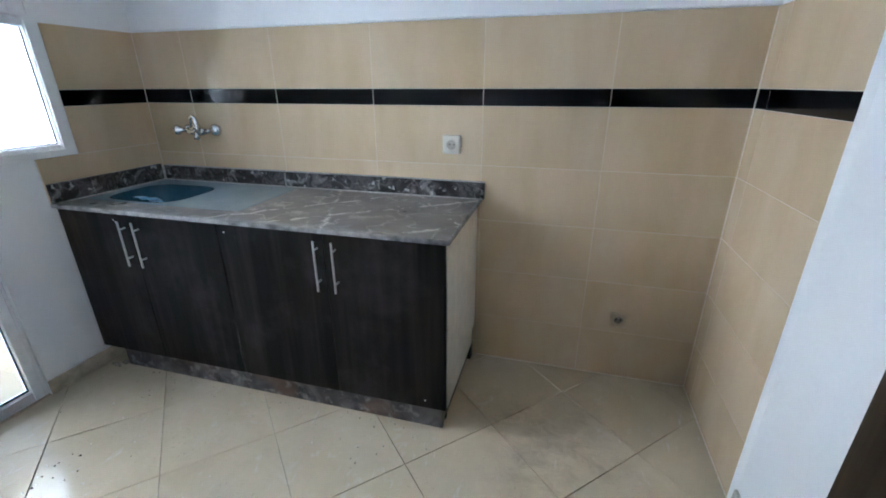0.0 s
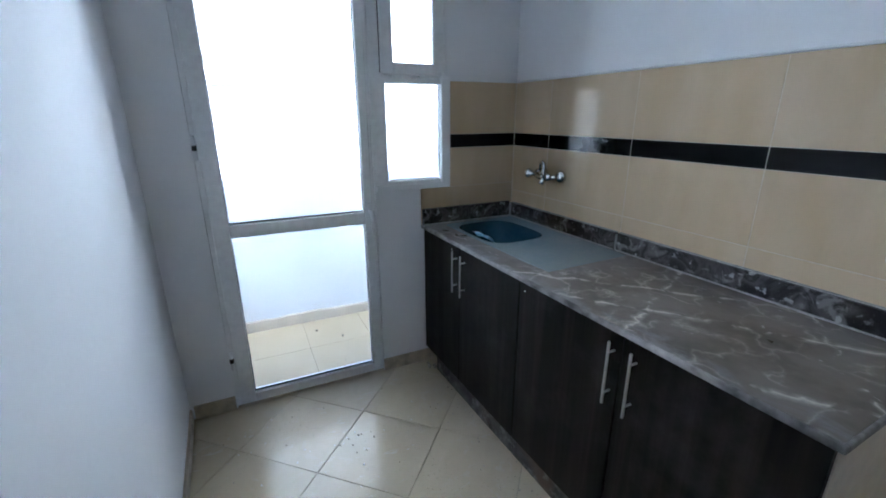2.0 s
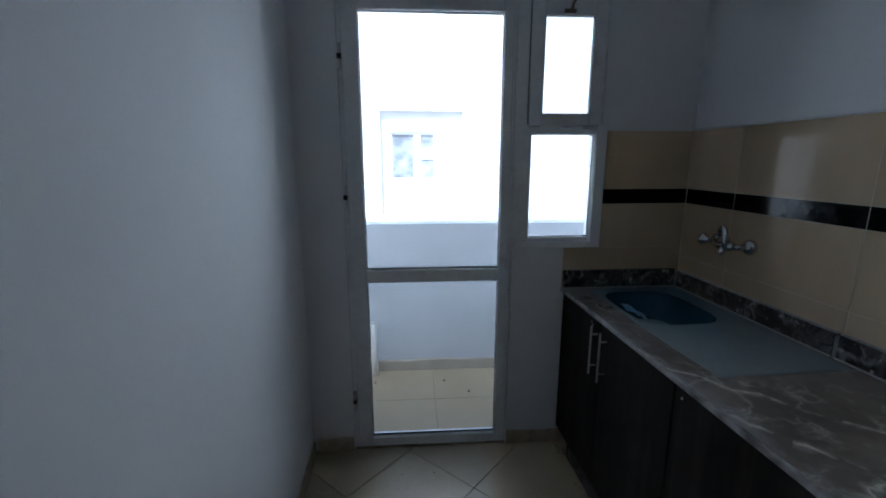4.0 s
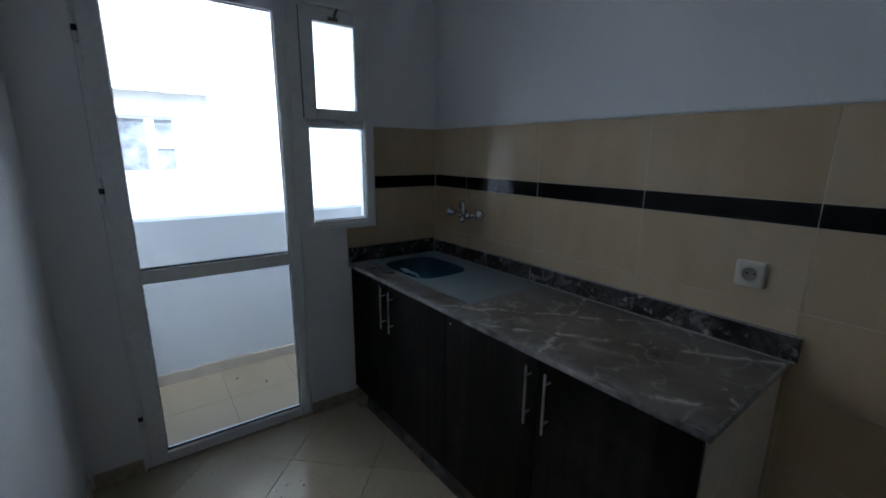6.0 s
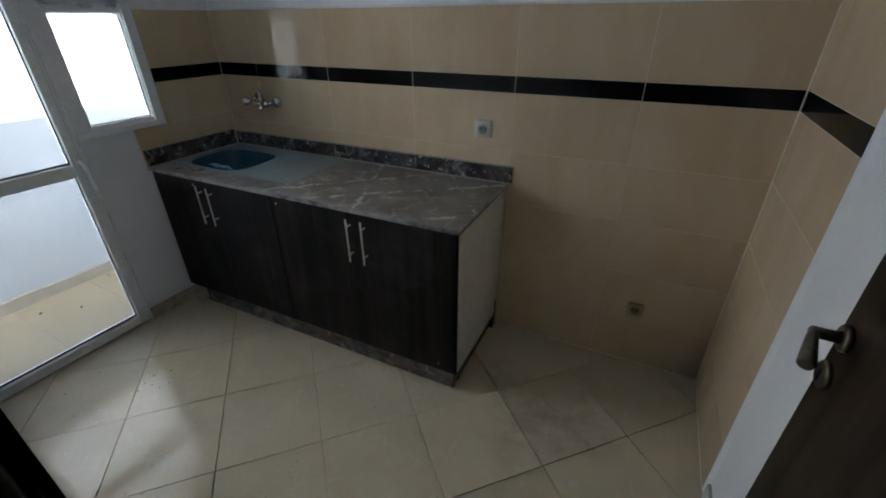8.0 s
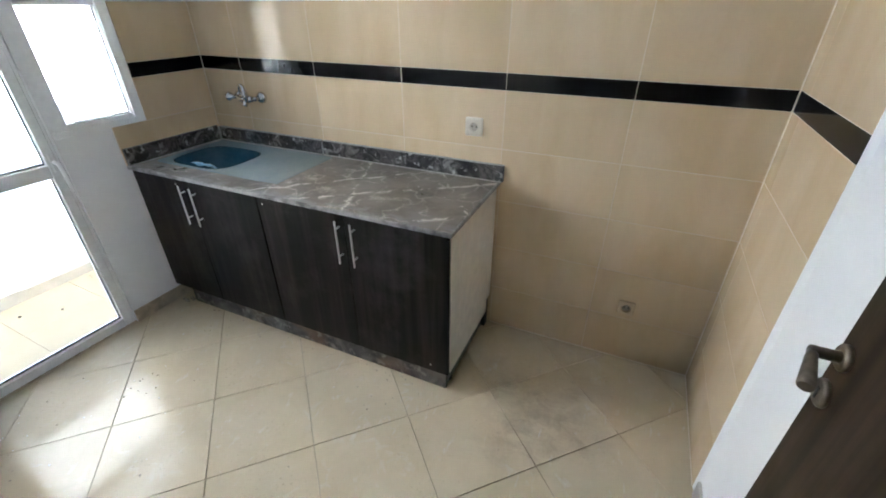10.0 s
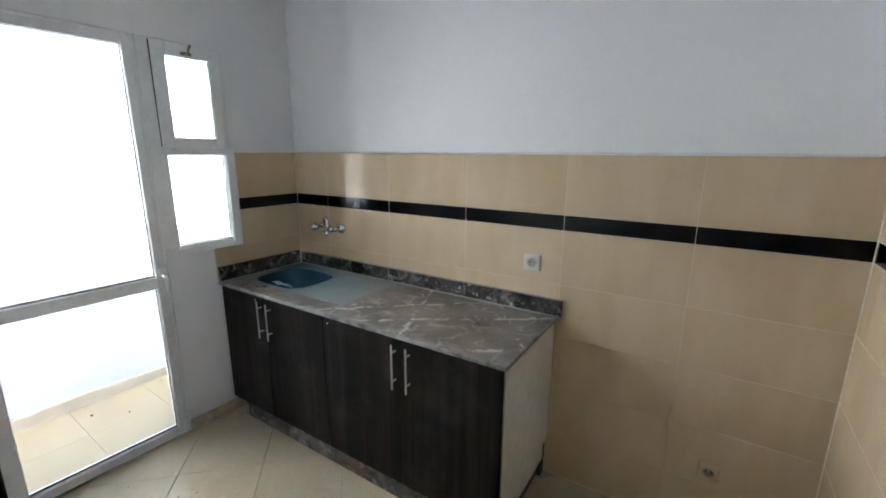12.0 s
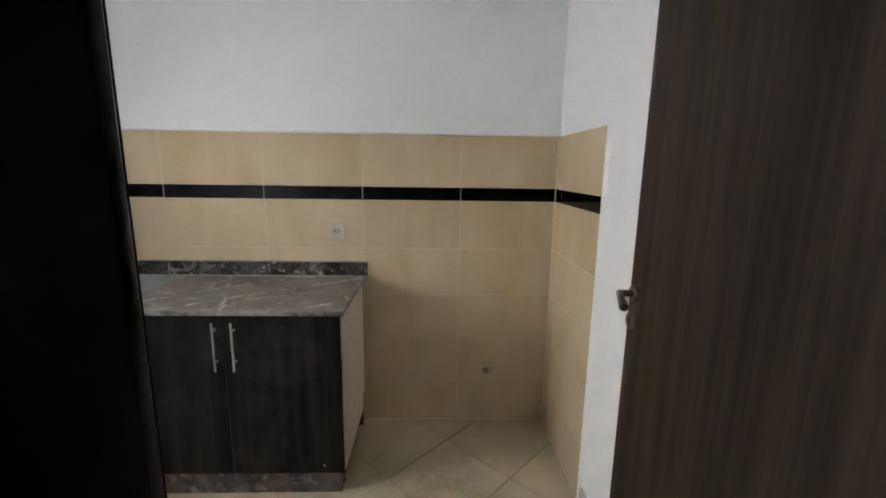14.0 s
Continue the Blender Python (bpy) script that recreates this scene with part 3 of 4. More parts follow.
def rect_ring(inset, z):
    """Points on the sink's outline, cast from the bowl's middle at even angles, on a rectangle."""
    ring = []
    for k in range(COUNT):
        t = 2 * math.pi * k / COUNT
        dx, dy = math.cos(t), math.sin(t)
        sx = ((SX1 - inset if dx > 0 else SX0 + inset) - cx) / dx if abs(dx) > 1e-6 else 1e9
        sy = ((SY1 - inset if dy > 0 else SY0 + inset) - cy) / dy if abs(dy) > 1e-6 else 1e9
        s = min(sx, sy)
        ring.append((cx + dx * s, cy + dy * s, z))
    return ring


def loft(rings, close=False):
    bm = bmesh.new()
    vr = [[bm.verts.new(p) for p in r] for r in rings]
    for a, b in zip(vr, vr[1:]):
        for k in range(len(a)):
            f = bm.faces.new((a[k], a[(k + 1) % len(a)], b[(k + 1) % len(a)], b[k]))
            f.smooth = True
    if close:
        bm.faces.new(vr[-1])
    return bm


def oval(scale, z, power=3.8):
    ring = []
    for k in range(COUNT):
        t = 2 * math.pi * k / COUNT
        dx, dy = math.cos(t), math.sin(t)
        s = (abs(dx / ax) ** power + abs(dy / ay) ** power) ** (-1 / power) * scale
        ring.append((cx + dx * s, cy + dy * s, z))
    return ring


part("rim", loft([rect_ring(0, TOP + 0.0005), rect_ring(0.003, TOP + 0.0018), rect_ring(0.008, TOP + 0.0024), rect_ring(0.020, TOP + 0.0020),
                  oval(1.10, TOP + 0.0016), oval(1.03, TOP + 0.0026), oval(1.0, TOP + 0.001)]), SINK, sink, "dull steel rim and drainer under grey-blue film")
part("bowl", loft([oval(1.0, TOP + 0.001), oval(0.975, TOP - 0.02), oval(0.93, TOP - 0.075), oval(0.88, TOP - 0.108), oval(0.80, TOP - 0.120)]), BOWL, sink, "deep blue film-covered bowl")
part("bowl_floor", loft([oval(0.80, TOP - 0.120), oval(0.70, TOP - 0.125), oval(0.15, TOP - 0.129)], True), SINK, sink, "dusty grey bowl floor")
part("drain", tube(bmesh.new(), [(cx, cy, TOP - 0.129), (cx, cy, TOP - 0.1255)], 0.036, 24), STEEL, sink, "steel drain")

random.seed(4)
bm = bmesh.new()
grid = [[bm.verts.new((0.300 + 0.020 * i + random.uniform(-0.006, 0.006), -0.462 + 0.018 * j + random.uniform(-0.005, 0.005),
                       TOP + 0.012 - (0.010 * max(0, j - 1)) + random.uniform(0, 0.020))) for j in range(5)] for i in range(7)]
for i in range(6):
    for j in range(4):
        if (i, j) not in ((0, 0), (5, 3), (0, 3), (5, 0), (4, 0)):
            bm.faces.new((grid[i][j], grid[i + 1][j], grid[i + 1][j + 1], grid[i][j + 1])).smooth = True
bmesh.ops.delete(bm, geom=[v for v in bm.verts if not v.link_faces], context="VERTS")
film = solid("plastic_film", bm, FILM, "crumpled scrap of blue plastic film on the sink edge", "plastic film")
thick = film.modifiers.new("thickness", "SOLIDIFY")
thick.thickness = 0.0015

# ---- wall tap ----
tap = thing("wall_tap", "chrome wall-mounted mixer tap above the sink", "tap", "", pose(0.328, -TP, 1.113))


def flange(x, r):
    bm = tube(bmesh.new(), [(x, 0.0, 0), (x, -0.006, 0), (x, -0.016, 0), (x, -0.027, 0), (x, -0.034, 0)], [r * 0.9, r, r * 0.96, r * 0.72, r * 0.4], 24)
    part("wall_flange", bm, CHROME, tap)


flange(0.088, 0.031)
flange(-0.078, 0.026)
part("left_union", tube(bmesh.new(), [(-0.078, -0.030, 0), (-0.078, -0.056, 0.001)], 0.011, 14), CHROME, tap)
part("right_union", tube(bmesh.new(), [(0.088, -0.030, 0), (0.084, -0.050, -0.001), (0.066, -0.056, -0.002)], [0.011, 0.012, 0.014], 14), CHROME, tap)
part("knob", tube(bmesh.new(), [(-0.068, -0.056, 0.001), (-0.084, -0.056, 0.001), (-0.092, -0.056, 0.001), (-0.104, -0.056, 0.001), (-0.116, -0.056, 0.001), (-0.123, -0.056, 0.001)], [0.009, 0.012, 0.021, 0.0255, 0.021, 0.010], 20), CHROME, tap)
bm = tube(bmesh.new(), [(-0.070, -0.056, 0.001), (-0.046, -0.056, 0.001), (-0.036, -0.056, 0.0), (-0.010, -0.057, -0.002), (0.030, -0.057, -0.004), (0.052, -0.056, -0.003), (0.070, -0.056, -0.002)], [0.009, 0.010, 0.017, 0.021, 0.022, 0.019, 0.012], 20)
part("body", bm, CHROME, tap)
part("cartridge", tube(bmesh.new(), [(0.018, -0.057, 0.004), (0.018, -0.060, 0.022), (0.018, -0.061, 0.030), (0.018, -0.061, 0.034)], [0.019, 0.020, 0.018, 0.009], 20), CHROME, tap)
part("lever", tube(bmesh.new(), [(-0.004, -0.060, 0.012), (-0.003, -0.068, 0.044), (0.006, -0.074, 0.063), (0.022, -0.077, 0.069), (0.036, -0.078, 0.060), (0.041, -0.078, 0.036), (0.042, -0.074, -0.004), (0.042, -0.070, -0.016)], [0.006, 0.007, 0.009, 0.010, 0.011, 0.012, 0.012, 0.007], 14), CHROME, tap)
part("spout", tube(bmesh.new(), [(0.024, -0.060, -0.010), (0.026, -0.074, -0.026), (0.027, -0.082, -0.038)], [0.017, 0.016, 0.013], 16), CHROME, tap)

# ---- base cabinets ----
FACE = -0.578
CZ0, CZ1 = 0.113, TOP - SLAB - 0.003


def base_cabinet(x0, x1, splits, label, white_side, caps):
    """A two-door base unit; splits are the doors' edges."""
    cab = thing("base_cabinet", label, "cabinet", "base cabinets under the worktop", pose(x0, 0, 0))
    w = x1 - x0
    bm = bmesh.new()
    box(bm, (0.001, -0.551, CZ0 - 0.004), (0.018, -0.014, CZ1), 0.0008)
    box(bm, (0.018, -0.556, CZ0 - 0.004), (w - 0.019, -0.014, CZ0 + 0.014))
    box(bm, (0.018, -0.020, CZ0 + 0.014), (w - 0.019, -0.014, CZ1))
    box(bm, (0.018, -0.556, CZ1 - 0.06), (w - 0.019, -0.540, CZ1))
    part("body", bm, WHITE_BOARD, cab, "cream chipboard carcass")
    bm = boxed((w - 0.019, -0.551, 0.185), (w, -0.012, CZ1), 0.001)
    box(bm, (w - 0.019, -0.551, CZ0 - 0.006), (w, -0.066, 0.1865), 0.001)
    part("side_panel", bm, WHITE_BOARD, cab, "cream white side panel" if white_side else "")
    part("corner_block", boxed((w - 0.050, -0.065, 0.0), (w - 0.006, -0.022, 0.183), 0.002), BLACK, cab, "dark block in the panel's cut corner")
    for k, (a, b) in enumerate(zip(splits, splits[1:])):
        door = part("door", boxed((a - x0 + 0.0015, FACE, CZ0), (b - x0 - 0.0015, FACE + 0.018, CZ1 - 0.002), 0.0012), CABINET_WOOD, cab, "dark wenge laminate door, dusty and scuffed")
        hx = b - x0 - 0.025 if k == 0 else a - x0 + 0.049
        hy = FACE - 0.027
        bm = tube(bmesh.new(), [(hx, hy, 0.596), (hx, hy, 0.598), (hx, hy, 0.798), (hx, hy, 0.800)], [0.0032, 0.0043, 0.0043, 0.0032], 12)
        for z in (0.632, 0.764):
            tube(bm, [(hx, hy, z), (hx, FACE + 0.002, z)], 0.0036, 10)
        part("handle", bm, STEEL, door, "brushed steel bar handle")
    for cxp, czp in caps:
        part("screw_cap", tube(bmesh.new(), [(cxp - x0, FACE, czp), (cxp - x0, FACE - 0.0012, czp)], 0.0034, 12), WHITE_PLASTIC, cab, "small white screw cap")
    for lx in (0.05, w - 0.045):
        for ly in (-0.49, -0.05):
            leg = part("leg", tube(bmesh.new(), [(lx, ly, 0.0), (lx, ly, 0.012), (lx, ly, 0.016), (lx, ly, CZ0 - 0.004)], [0.026, 0.026, 0.017, 0.020], 14), BLACK, cab, "black plastic levelling leg")
    return cab


base_cabinet(0.004, 0.846, (0.004, 0.396, 0.846), "dark wenge sink cabinet with two doors beside the wall", False, ((0.318, 0.795), (0.327, 0.786)))
base_cabinet(0.848, 1.785, (0.848, 1.316, 1.785), "dark wenge two-door cabinet with a cream end panel", True, ((0.880, 0.790), (1.700, 0.150)))
for x0, x1 in ((0.105, 0.83), (0.833, 1.765)):
    solid("plinth", boxed((x0, -0.556, 0.0005), (x1, -0.536, 0.104), 0.001), PLINTH, "dusty dark marble plinth strip under the cabinets", "plinth")
solid("plinth", boxed((1.742, -0.534, 0.0005), (1.760, -0.07, 0.104), 0.001), PLINTH, "dark marble plinth strip under the end panel", "plinth")


# ---- sockets ----
def wall_socket(x, z, label, plastic, well, h=0.043):
    s = thing("wall_socket", label, "socket", "wall sockets", pose(x, -TP, z))
    count = 48

    def square(half, y, power=18.0):
        ring = []
        for k in range(count):
            t = 2 * math.pi * k / count
            r = half * (abs(math.cos(t)) ** power + abs(math.sin(t)) ** power) ** (-1 / power)
            ring.append((r * math.cos(t), y, r * math.sin(t)))
        return ring

    def circle(r, y):
        return [(r * math.cos(t), y, r * math.sin(t)) for t in (2 * math.pi * k / count for k in range(count))]

    part("cover_plate", loft([square(h, 0.0), square(h, -0.007), square(h - 0.003, -0.0105), square(h * 0.70, -0.0115), circle(0.0235, -0.0115)]), plastic, s)
    part("ring", loft([circle(0.0235, -0.0115), circle(0.0230, -0.0145), circle(0.0212, -0.0150), circle(0.0202, -0.0130), circle(0.0198, -0.0015)]), plastic, s)
    part("recess", tube(bmesh.new(), [(0, -0.0005, 0), (0, -0.0018, 0)], 0.0200, 32), well, s, "round socket well with its shade in the colour")
    for dx in (-0.0095, 0.0095):
        part("contact_hole", tube(bmesh.new(), [(dx, -0.0016, 0), (dx, -0.0024, 0)], 0.0032, 10), BLACK, s)
    part("earth_pin", tube(bmesh.new(), [(0, -0.0016, 0.011), (0, -0.013, 0.011)], 0.0027, 10), STEEL, s)
    return s


wall_socket(1.661, 1.080, "white square wall socket above the worktop", WHITE_PLASTIC, SOCKET_GREY, 0.041)
wall_socket(2.459, 0.310, "dusty cream square wall socket low on the tiles", CREAM_PLASTIC, SOCKET_DARK, 0.036)

# ---- inner door and its frame ----
frame_thing = thing("door_frame", "dark brown wooden frame of the kitchen doorway", "door frame", "", pose(0, 0, 0), "structure")
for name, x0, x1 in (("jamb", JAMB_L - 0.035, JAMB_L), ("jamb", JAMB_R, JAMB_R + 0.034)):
    part(name, boxed((x0, FRONT - 0.168, 0.0005), (x1, FRONT - 0.002, 2.05), 0.002), SHADED_FRAME_WOOD, frame_thing)
part("head", boxed((JAMB_L - 0.035, FRONT - 0.168, 2.0505), (JAMB_R + 0.034, FRONT - 0.002, 2.085), 0.002), SHADED_FRAME_WOOD, frame_thing)
part("stop", boxed((JAMB_L, FRONT - 0.150, 0.0005), (JAMB_L + 0.006, FRONT - 0.026, 2.050), 0.001), SHADED_FRAME_WOOD, frame_thing)
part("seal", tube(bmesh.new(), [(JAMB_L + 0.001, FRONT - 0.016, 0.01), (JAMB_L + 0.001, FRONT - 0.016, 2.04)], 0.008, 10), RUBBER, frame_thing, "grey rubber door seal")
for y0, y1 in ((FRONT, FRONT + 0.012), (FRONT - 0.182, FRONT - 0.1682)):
    part("architrave", boxed((JAMB_L - 0.075, y0, 0.0005), (JAMB_L - 0.005, y1, 2.05), 0.002), SHADED_FRAME_WOOD, frame_thing)
    part("architrave", boxed((JAMB_L - 0.075, y0, 2.0505), (W - 0.002, y1, 2.125), 0.002), SHADED_FRAME_WOOD, frame_thing)
part("architrave", boxed((JAMB_R + 0.008, FRONT - 0.182, 0.0005), (JAMB_R + 0.075, FRONT - 0.1682, 2.05), 0.003), SHADED_FRAME_WOOD, frame_thing)

inner_door = thing("inner_door", "dark brown wooden door standing open against the wall", "door", "", pose(0, 0, 0))
DX0, DX1, DY0, DY1 = 2.690, 2.730, FRONT + 0.014, -1.0975
leaf = part("door_leaf", boxed((DX0, DY0, 0.008), (DX1, DY1, 2.045), 0.002), DOOR_WOOD, inner_door)
HY, HZ = -1.127, 1.088
KZ = HZ - 0.077
for side, xf in ((-1, DX0), (1, DX1)):
    rose = part("handle_rose", tube(bmesh.new(), [(xf, HY, HZ), (xf + side * 0.006, HY, HZ), (xf + side * 0.009, HY, HZ)], [0.0225, 0.0225, 0.019], 24), BRONZE, inner_door, "worn bronze round rose")
    reach = 0.043 if side < 0 else 0.036
    bm = tube(bmesh.new(), [(xf + side * 0.006, HY, HZ), (xf + side * 0.014, HY, HZ), (xf + side * (reach - 0.004), HY, HZ), (xf + side * (reach + 0.004), HY, HZ + 0.001)], [0.012, 0.0095, 0.0095, 0.0085], 14)
    lean = 0.020 if side < 0 else 0.0
    tube(bm, [(xf + side * (reach - 0.005), HY + 0.008, HZ), (xf + side * (reach + lean * 0.2), HY - 0.016, HZ - 0.003), (xf + side * (reach + lean * 0.9), HY - 0.070, HZ - 0.014), (xf + side * (reach + lean), HY - 0.074, HZ - 0.015)], [0.0070, 0.0085, 0.0125, 0.0100], 14)
    part("lever", bm, BRONZE, inner_door, "worn bronze lever handle")
    part("key_rose", tube(bmesh.new(), [(xf, HY, KZ), (xf + side * 0.006, HY, KZ), (xf + side * 0.009, HY, KZ)], [0.025, 0.025, 0.021], 24), BRONZE, inner_door, "round bronze keyhole plate")
    part("keyhole", boxed((min(xf + side * 0.0088, xf + side * 0.0098), HY - 0.003, KZ - 0.012), (max(xf + side * 0.0088, xf + side * 0.0098), HY + 0.003, KZ + 0.010)), BLACK, inner_door)
part("lock_plate", boxed((DX0 + 0.009, DY1 - 0.001, 0.97), (DX1 - 0.009, DY1 + 0.0015, 1.17), 0.0005), STEEL, inner_door, "steel lock plate on the door edge")
for z in (0.25, 1.05, 1.80):
    part("hinge", tube(bmesh.new(), [(DX1 + 0.004, FRONT + 0.016, z - 0.05), (DX1 + 0.004, FRONT + 0.016, z + 0.05)], 0.007, 12), STEEL, inner_door)

# ---- balcony and what lies beyond ----
balcony_floor = solid("balcony_floor", boxed((-1.02, -4.2, -0.16), (-0.072, 0.60, -0.030)), FLOOR_GROUT, "grout bed under square cream balcony tiles", "floor", "structure", LEAN_WALL)
bm = boxed((-1.02, -4.2, -0.16), (-0.868, 0.60, 1.03), 0.006, 2)
solid("balcony_parapet", bm, OUTER_PAINT, "smooth white rendered balcony parapet", "parapet", "structure", LEAN_WALL)
random.seed(5)
bm = bmesh.new()
n_seg = 60
prev = None
for i in range(n_seg + 1):
    y = -4.1 + 4.6 * i / n_seg
    h = 0.054 + random.uniform(-0.005, 0.009)
    ring = [bm.verts.new(p) for p in ((-0.868, y, -0.022), (-0.852, y, -0.022), (-0.852, y, h - 0.006), (-0.868, y, h))]
    if prev:
        for k in range(4):
            bm.faces.new((prev[k], prev[(k + 1) % 4], ring[(k + 1) % 4], ring[k]))
    prev = ring
solid("baseboard", bm, BALCONY_SKIRT, "beige skirting with rough mortar along the parapet", "baseboard", "structure", LEAN_WALL)
solid("balcony_side_wall", boxed((-1.02, 0.45, -0.16), (-0.115, 0.60, CEIL)), PLASTER, "white rendered balcony side wall", "wall", "structure", LEAN_WALL)
pipe = solid("drain_pipe", tube(bmesh.new(), [(-0.80, -1.575, -0.022), (-0.80, -1.575, 0.16), (-0.80, -1.575, 0.165), (-0.80, -1.575, 0.36)], [0.024, 0.024, 0.020, 0.020], 14), WHITE_PLASTIC, "short white plastic pipe standing on the balcony", "pipe", "", LEAN_WALL)

FAR = -6.4
house = thing("apartment_building", "white rendered apartment block with a recessed window bay", "building", "", pose(FAR, 0, 0))
BAY = (-1.70, -0.12, 0.40, 2.36)       # a bay set back in the facade, with the nearest window in it
BAY_WIN = (-1.53, -0.61, 1.05, 1.99)
SIDE_WINS = ((3.4, 4.6, 0.9, 2.1), (-6.6, -5.4, 0.9, 2.1))
SLITS = ((0.38, 0.45, 1.08, 1.62), (0.53, 0.60, 1.08, 1.62))


def pierced(bm, x0, x1, y0, y1, z0, z1, holes):
    """A wall slab with openings that do not overlap along y."""
    ys = [y0] + [v for h in sorted(holes) for v in h[:2]] + [y1]
    for a, b in zip(ys[0::2], ys[1::2]):
        box(bm, (x0, a, z0), (x1, b, z1))
    for a, b, c, d in holes:
        box(bm, (x0, a, z0), (x1, b, c))
        box(bm, (x0, a, d), (x1, b, z1))


bm = bmesh.new()
pierced(bm, -0.19, 0.0, -40, 40, -6.0, 9.0, (BAY,) + SIDE_WINS + SLITS)
pierced(bm, -0.8, -0.19, -3, 3, -1.0, 4.0, (BAY_WIN,))
box(bm, (-8, -40, -6.0), (-0.8, 40, 9.0))
part("wall", bm, FACADE, house)
for depth, (y0, y1, z0, z1) in ((-0.31, BAY_WIN), (-0.13, SIDE_WINS[0]), (-0.13, SIDE_WINS[1])):
    win = part("window", boxed((depth - 0.03, y0, z0), (depth, y1, z1)), SKY_TONED_GLASS, house, "dark window with white frame bars")
    bm = bmesh.new()
    ym = y0 + (y1 - y0) * 0.52
    for a, b, c, d in ((y0, y0 + 0.05, z0, z1), (y1 - 0.05, y1, z0, z1), (ym, ym + 0.13, z0 + 0.05, z1 - 0.05), (y0 + 0.05, y1 - 0.05, z0, z0 + 0.05), (y0 + 0.05, y1 - 0.05, z1 - 0.05, z1), (ym + 0.13, y1 - 0.05, (z0 + z1) / 2 - 0.05, (z0 + z1) / 2 + 0.05)):
        box(bm, (depth, a, c), (depth + 0.04, b, d))
    part("frame", bm, ALU, win)
for y0, y1, z0, z1 in SLITS:
    part("vent_slit", boxed((-0.06, y0, z0), (-0.015, y1, z1)), VENT_GREY, house, "narrow upright grey vent slit")

ground = solid("ground", boxed((-400, -400, -6.4), (400, 400, -6.0)), EARTH, "pale street ground far below", "ground", "structure")

# ---- loose crumbs on the floors ----
random.seed(21)


def crumbs(count, spots, z, size, material, label):
    bm = bmesh.new()
    for _ in range(count):
        x0, x1, y0, y1 = random.choice(spots)
        x, y, r = random.uniform(x0, x1), random.uniform(y0, y1), random.uniform(*size)
        geo = bmesh.ops.create_icosphere(bm, subdivisions=1, radius=r)
        for v in geo["verts"]:
            v.co = Vector((v.co.x * random.uniform(0.7, 1.3) + x, v.co.y * random.uniform(0.7, 1.3) + y, max(-r * 0.4, v.co.z * random.uniform(0.5, 0.9)) + z + r * 0.4))
    solid("debris", bm, material, label, "debris", "stuff")


crumbs(70, ((0.2, 1.75, -0.60, -0.565), (0.05, 1.75, -0.72, -0.60), (0.1, 1.9, -1.7, -0.65)), 0.0, (0.0015, 0.0045), CRUMB, "cement crumbs scattered over the kitchen floor")
crumbs(34, ((0.38, 0.62, -1.42, -1.12), (0.10, 0.30, -1.66, -1.45), (0.3, 1.5, -1.55, -0.72)), 0.0, (0.0014, 0.0042), CRUMB_WHITE, "white plaster chips scattered on the kitchen floor")
crumbs(9, ((0.40, 0.56, -1.22, -1.05),), 0.0, (0.0022, 0.0045), CRUMB_DARK, "cluster of dark dirt bits on the kitchen floor")
crumbs(14, ((0.02, 0.11, -0.59, -0.53),), 0.0, (0.004, 0.012), CRUMB, "lumps of mortar by the open end of the plinth")
crumbs(16, ((0.2, 1.75, -0.64, -0.565), (0.05, 0.9, -1.7, -0.7), (0.1, 1.5, -1.6, -0.65)), 0.0, (0.0012, 0.004), CRUMB_DARK, "dark bits of dirt on the kitchen floor")
crumbs(12, ((-0.82, -0.25, -1.6, -0.75), (-0.84, -0.70, -1.6, -0.6)), -0.022, (0.0035, 0.010), CRUMB_DARK, "dark bits of rubble on the balcony floor")

# ---- tiles, piece by piece ----
GAP = 0.0011
TILE_MESH = {}


def wall_tile(parent, name, along, w, h, material, at):
    """A wall tile w wide and h high; along: which way the wall runs."""
    key = (name, along, round(w, 4), round(h, 4))
    if key not in TILE_MESH:
        bm = slab_piece([(-w / 2 + GAP, -h / 2 + GAP), (w / 2 - GAP, -h / 2 + GAP), (w / 2 - GAP, h / 2 - GAP), (-w / 2 + GAP, h / 2 - GAP)], 0.0, TP, 0.0009)
        turn = {"back": Matrix(((1, 0, 0), (0, 0, -1), (0, 1, 0))), "left": Matrix(((0, 0, 1), (1, 0, 0), (0, 1, 0))), "right": Matrix(((0, 0, -1), (-1, 0, 0), (0, 1, 0)))}[along]
        bm.transform(turn.to_4x4())
        TILE_MESH[key] = mesh_of(name, bm, material)
    ob = new(name, TILE_MESH[key])
    ob.parent = parent
    ob.location = at
    return ob


ROWS_Z = [0.0, 0.242, 0.492, 0.742, 0.992, BAND0]
COLS = [0.0, 0.296, 0.796, 1.296, 1.796, 2.299, W - 0.008]
bed = part("grout_bed", boxed((0.0, -0.0072, 0.0), (W, 0.0, TILE_TOP - 0.001)), GROUT, wall_back)
part("grout_bed", boxed((W - 0.0072, -0.598, 0.0), (W, -0.0075, TILE_TOP - 0.001)), GROUT, wall_right)
bm = bmesh.new()
box(bm, (0.0, -0.409, 0.83), (0.0072, -0.0076, TILE_TOP - 0.001))
box(bm, (0.0, -0.584, 0.83), (0.0072, -0.409, 1.034))
part("grout_bed", bm, GROUT, wall_left)
spans = [(a, b, "wall_tile", TILE) for a, b in zip(ROWS_Z, ROWS_Z[1:])] + [(BAND0, BAND1, "band_tile", BAND), (BAND1, TILE_TOP, "wall_tile", TILE)]
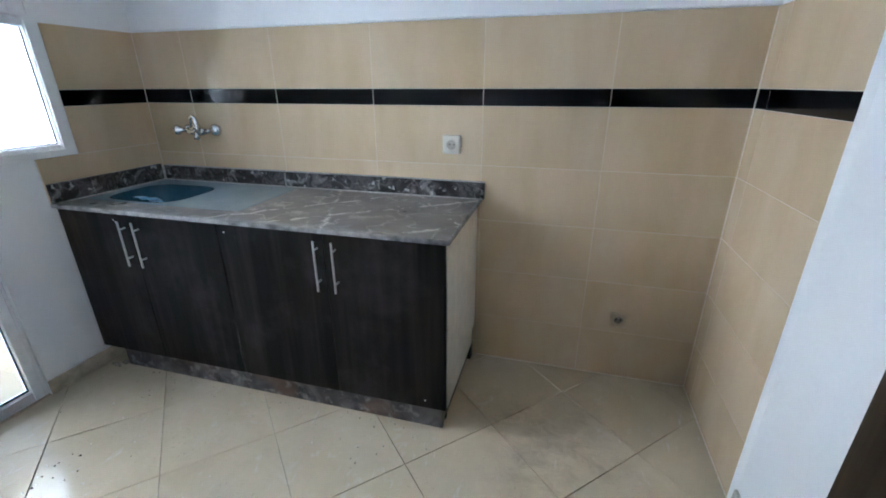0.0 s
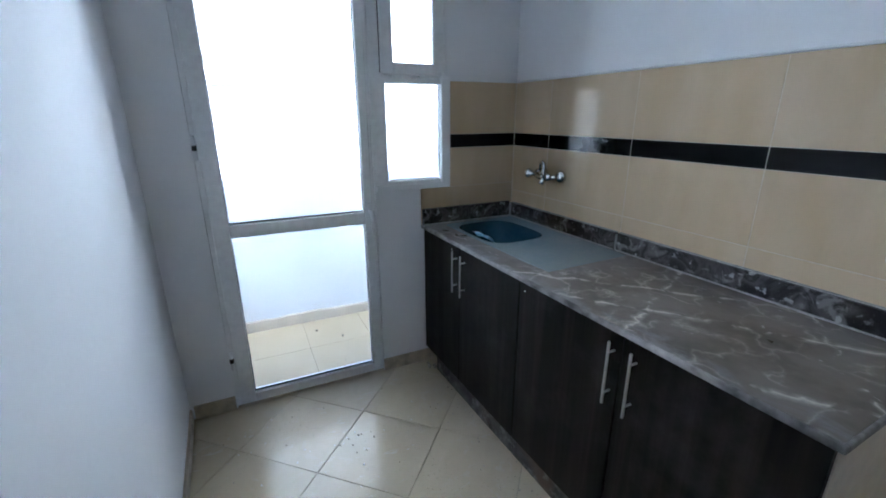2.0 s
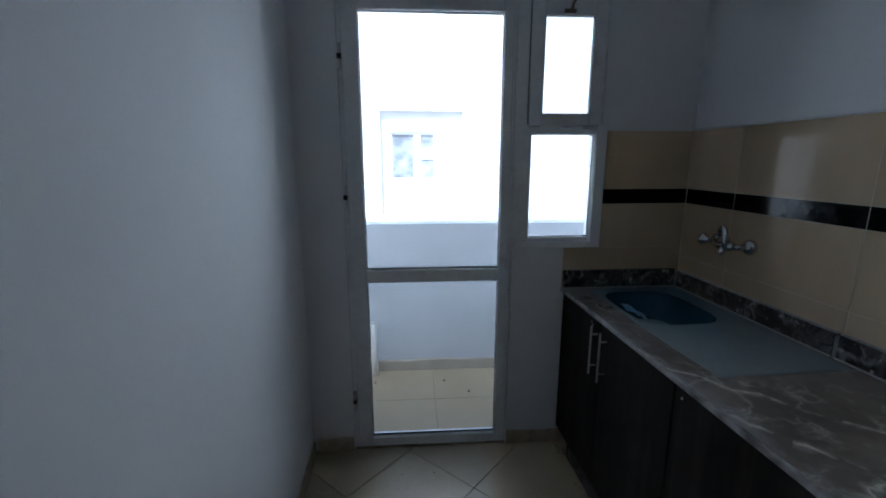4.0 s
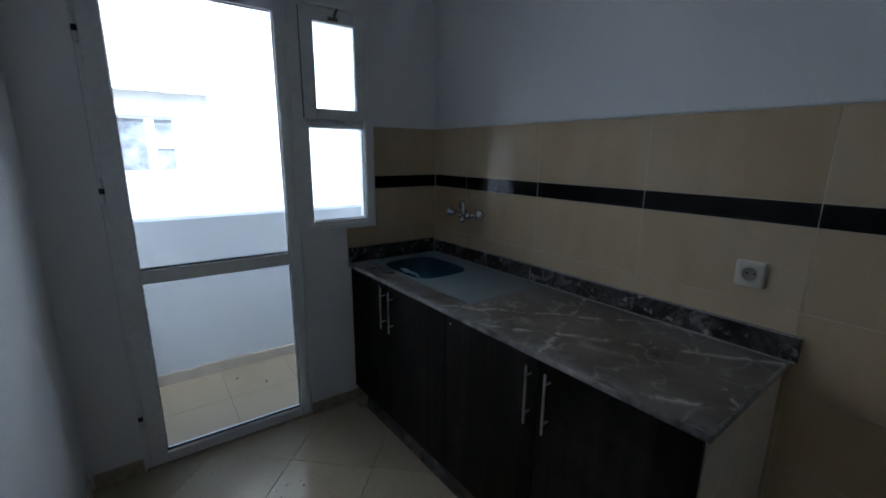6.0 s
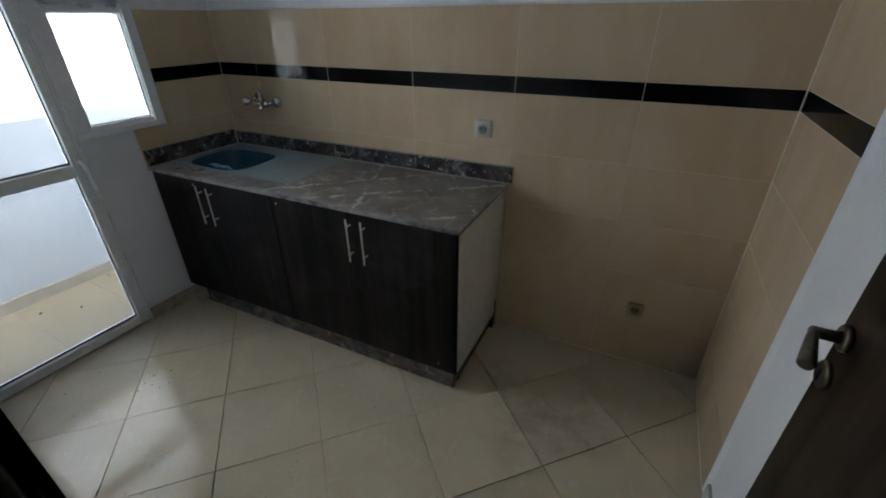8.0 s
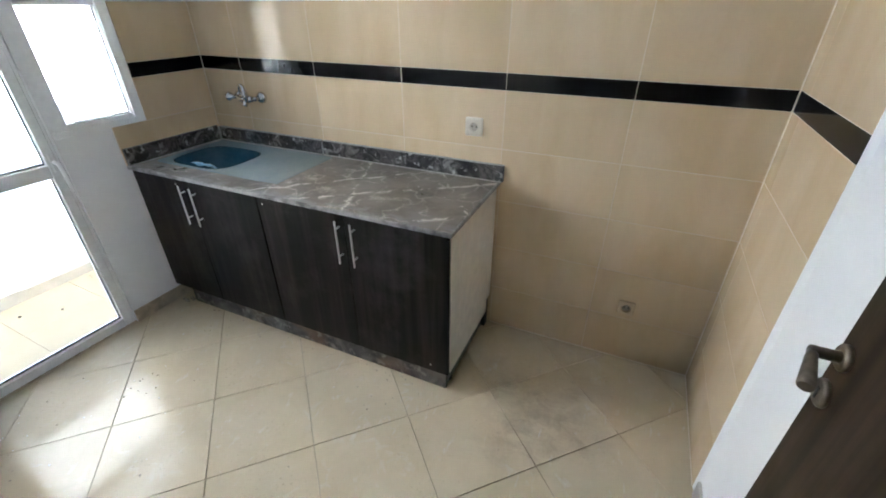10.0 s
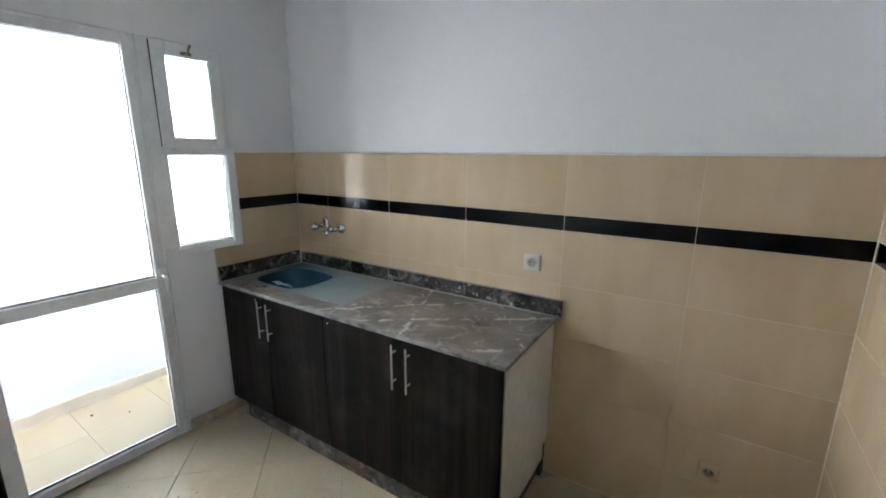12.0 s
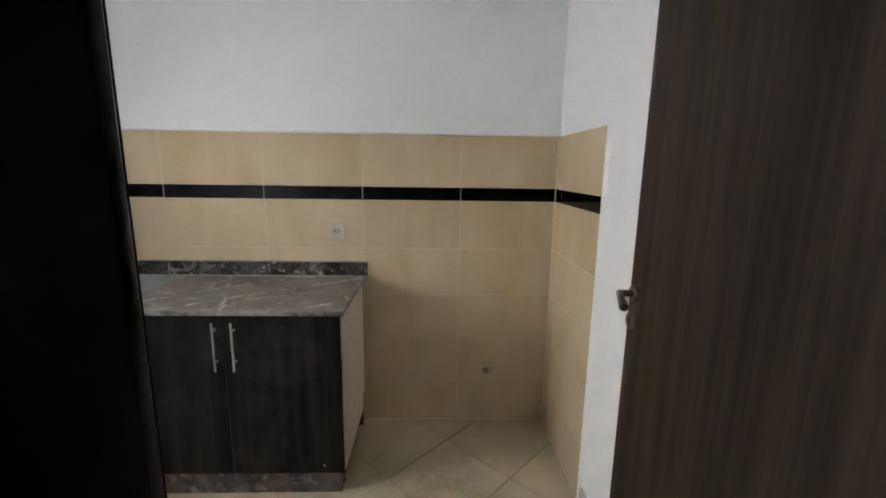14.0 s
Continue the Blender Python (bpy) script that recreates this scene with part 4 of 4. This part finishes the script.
for z0, z1, name, mat in spans:
    for x0, x1 in zip(COLS, COLS[1:]):
        wall_tile(wall_back, name, "back", x1 - x0, z1 - z0, mat, ((x0 + x1) / 2, 0, (z0 + z1) / 2))
    for u0, u1 in ((0.0085, 0.105), (0.105, 0.600)):
        wall_tile(wall_right, name, "right", u1 - u0, z1 - z0, mat, (W, -(u0 + u1) / 2, (z0 + z1) / 2))
    if z0 > 1.2:
        wall_tile(wall_left, name, "left", 0.402, z1 - z0, mat, (0, -0.2095, (z0 + z1) / 2))
wall_tile(wall_left, "wall_tile", "left", 0.402, BAND0 - 1.036, TILE, (0, -0.2095, (BAND0 + 1.036) / 2))
wall_tile(wall_left, "wall_tile", "left", 0.576, 1.036 - 0.842, TILE, (0, -0.2965, (1.036 + 0.842) / 2))

# pale filler in the tiled corners and along the foot of the back wall
def bead(a, b, radius, label):
    solid("trim", tube(bmesh.new(), [a, b], radius, 8), GROUT, label, "trim", "structure")


bead((W - TP, -TP, 0.0), (W - TP, -TP, TILE_TOP), 0.0035, "pale grout line in the tiled corner")
bead((TP - 0.001, -TP, 0.925), (TP - 0.001, -TP, TILE_TOP), 0.003, "pale grout line in the tiled corner")
bead((1.80, -TP, 0.0), (W - TP, -TP, 0.0), 0.0035, "pale grout line at the foot of the wall")
bead((W - TP, -0.60, 0.0), (W - TP, -TP, 0.0), 0.003, "pale grout line at the foot of the wall")

# white plaster lip along the tiles' upper and outer edges
solid("trim", boxed((0.0, -0.010, TILE_TOP), (W, 0.0, TILE_TOP + 0.008), 0.003), PLASTER, "thin plaster lip above the wall tiles", "trim", "structure")
bm = bmesh.new()
ends = [[bm.verts.new((x, y, z)) for x, y in ((W, -0.600), (W - 0.0078, -0.600), (W - 0.0065, -0.612), (W, -0.630))] for z in (0.0, TILE_TOP + 0.004)]
for k in range(4):
    bm.faces.new((ends[0][k], ends[0][(k + 1) % 4], ends[1][(k + 1) % 4], ends[1][k]))
bm.faces.new(ends[1])
solid("trim", bm, PLASTER, "plaster feathered against the wall tiles", "trim", "structure")

# diagonal floor tiles
HALF, FG = 0.2830, 0.0012
for i in range(-3, 16):
    for j in range(-13, 6):
        if (i + j) % 2 == 0:
            continue
        x, y = 0.26 + HALF * i, -1.045 + HALF * j
        d = HALF - FG * 1.414
        rhomb = [(x - d, y), (x, y - d), (x + d, y), (x, y + d)]
        mat = FLOOR_TILE
        for rect in ((-0.10, W, FRONT - 0.05, 0.0), (0.75, 4.05, -4.4, FRONT - 0.05)):
            poly = clip_rect(rhomb, *rect)
            if poly:
                tilt = random.uniform(-0.0004, 0.0004)
                part("floor_tile", slab_piece([(px - x, py - y) for px, py in poly], -0.008, tilt), mat, floor, "", pose(x, y, 0))

# square balcony tiles
for i in range(-2, 9):
    for j in range(3):
        y1 = -0.375 + 0.8 - 0.4 * (i + 2)
        x1 = -0.075 - 0.4 * j
        poly = clip_rect([(x1 - 0.3985, y1 - 0.3985), (x1, y1 - 0.3985), (x1, y1), (x1 - 0.3985, y1)], -0.868, -0.072, -4.2, 0.45)
        if poly:
            part("floor_tile", slab_piece(poly, -0.030, -0.022), BALCONY_TILE, balcony_floor)
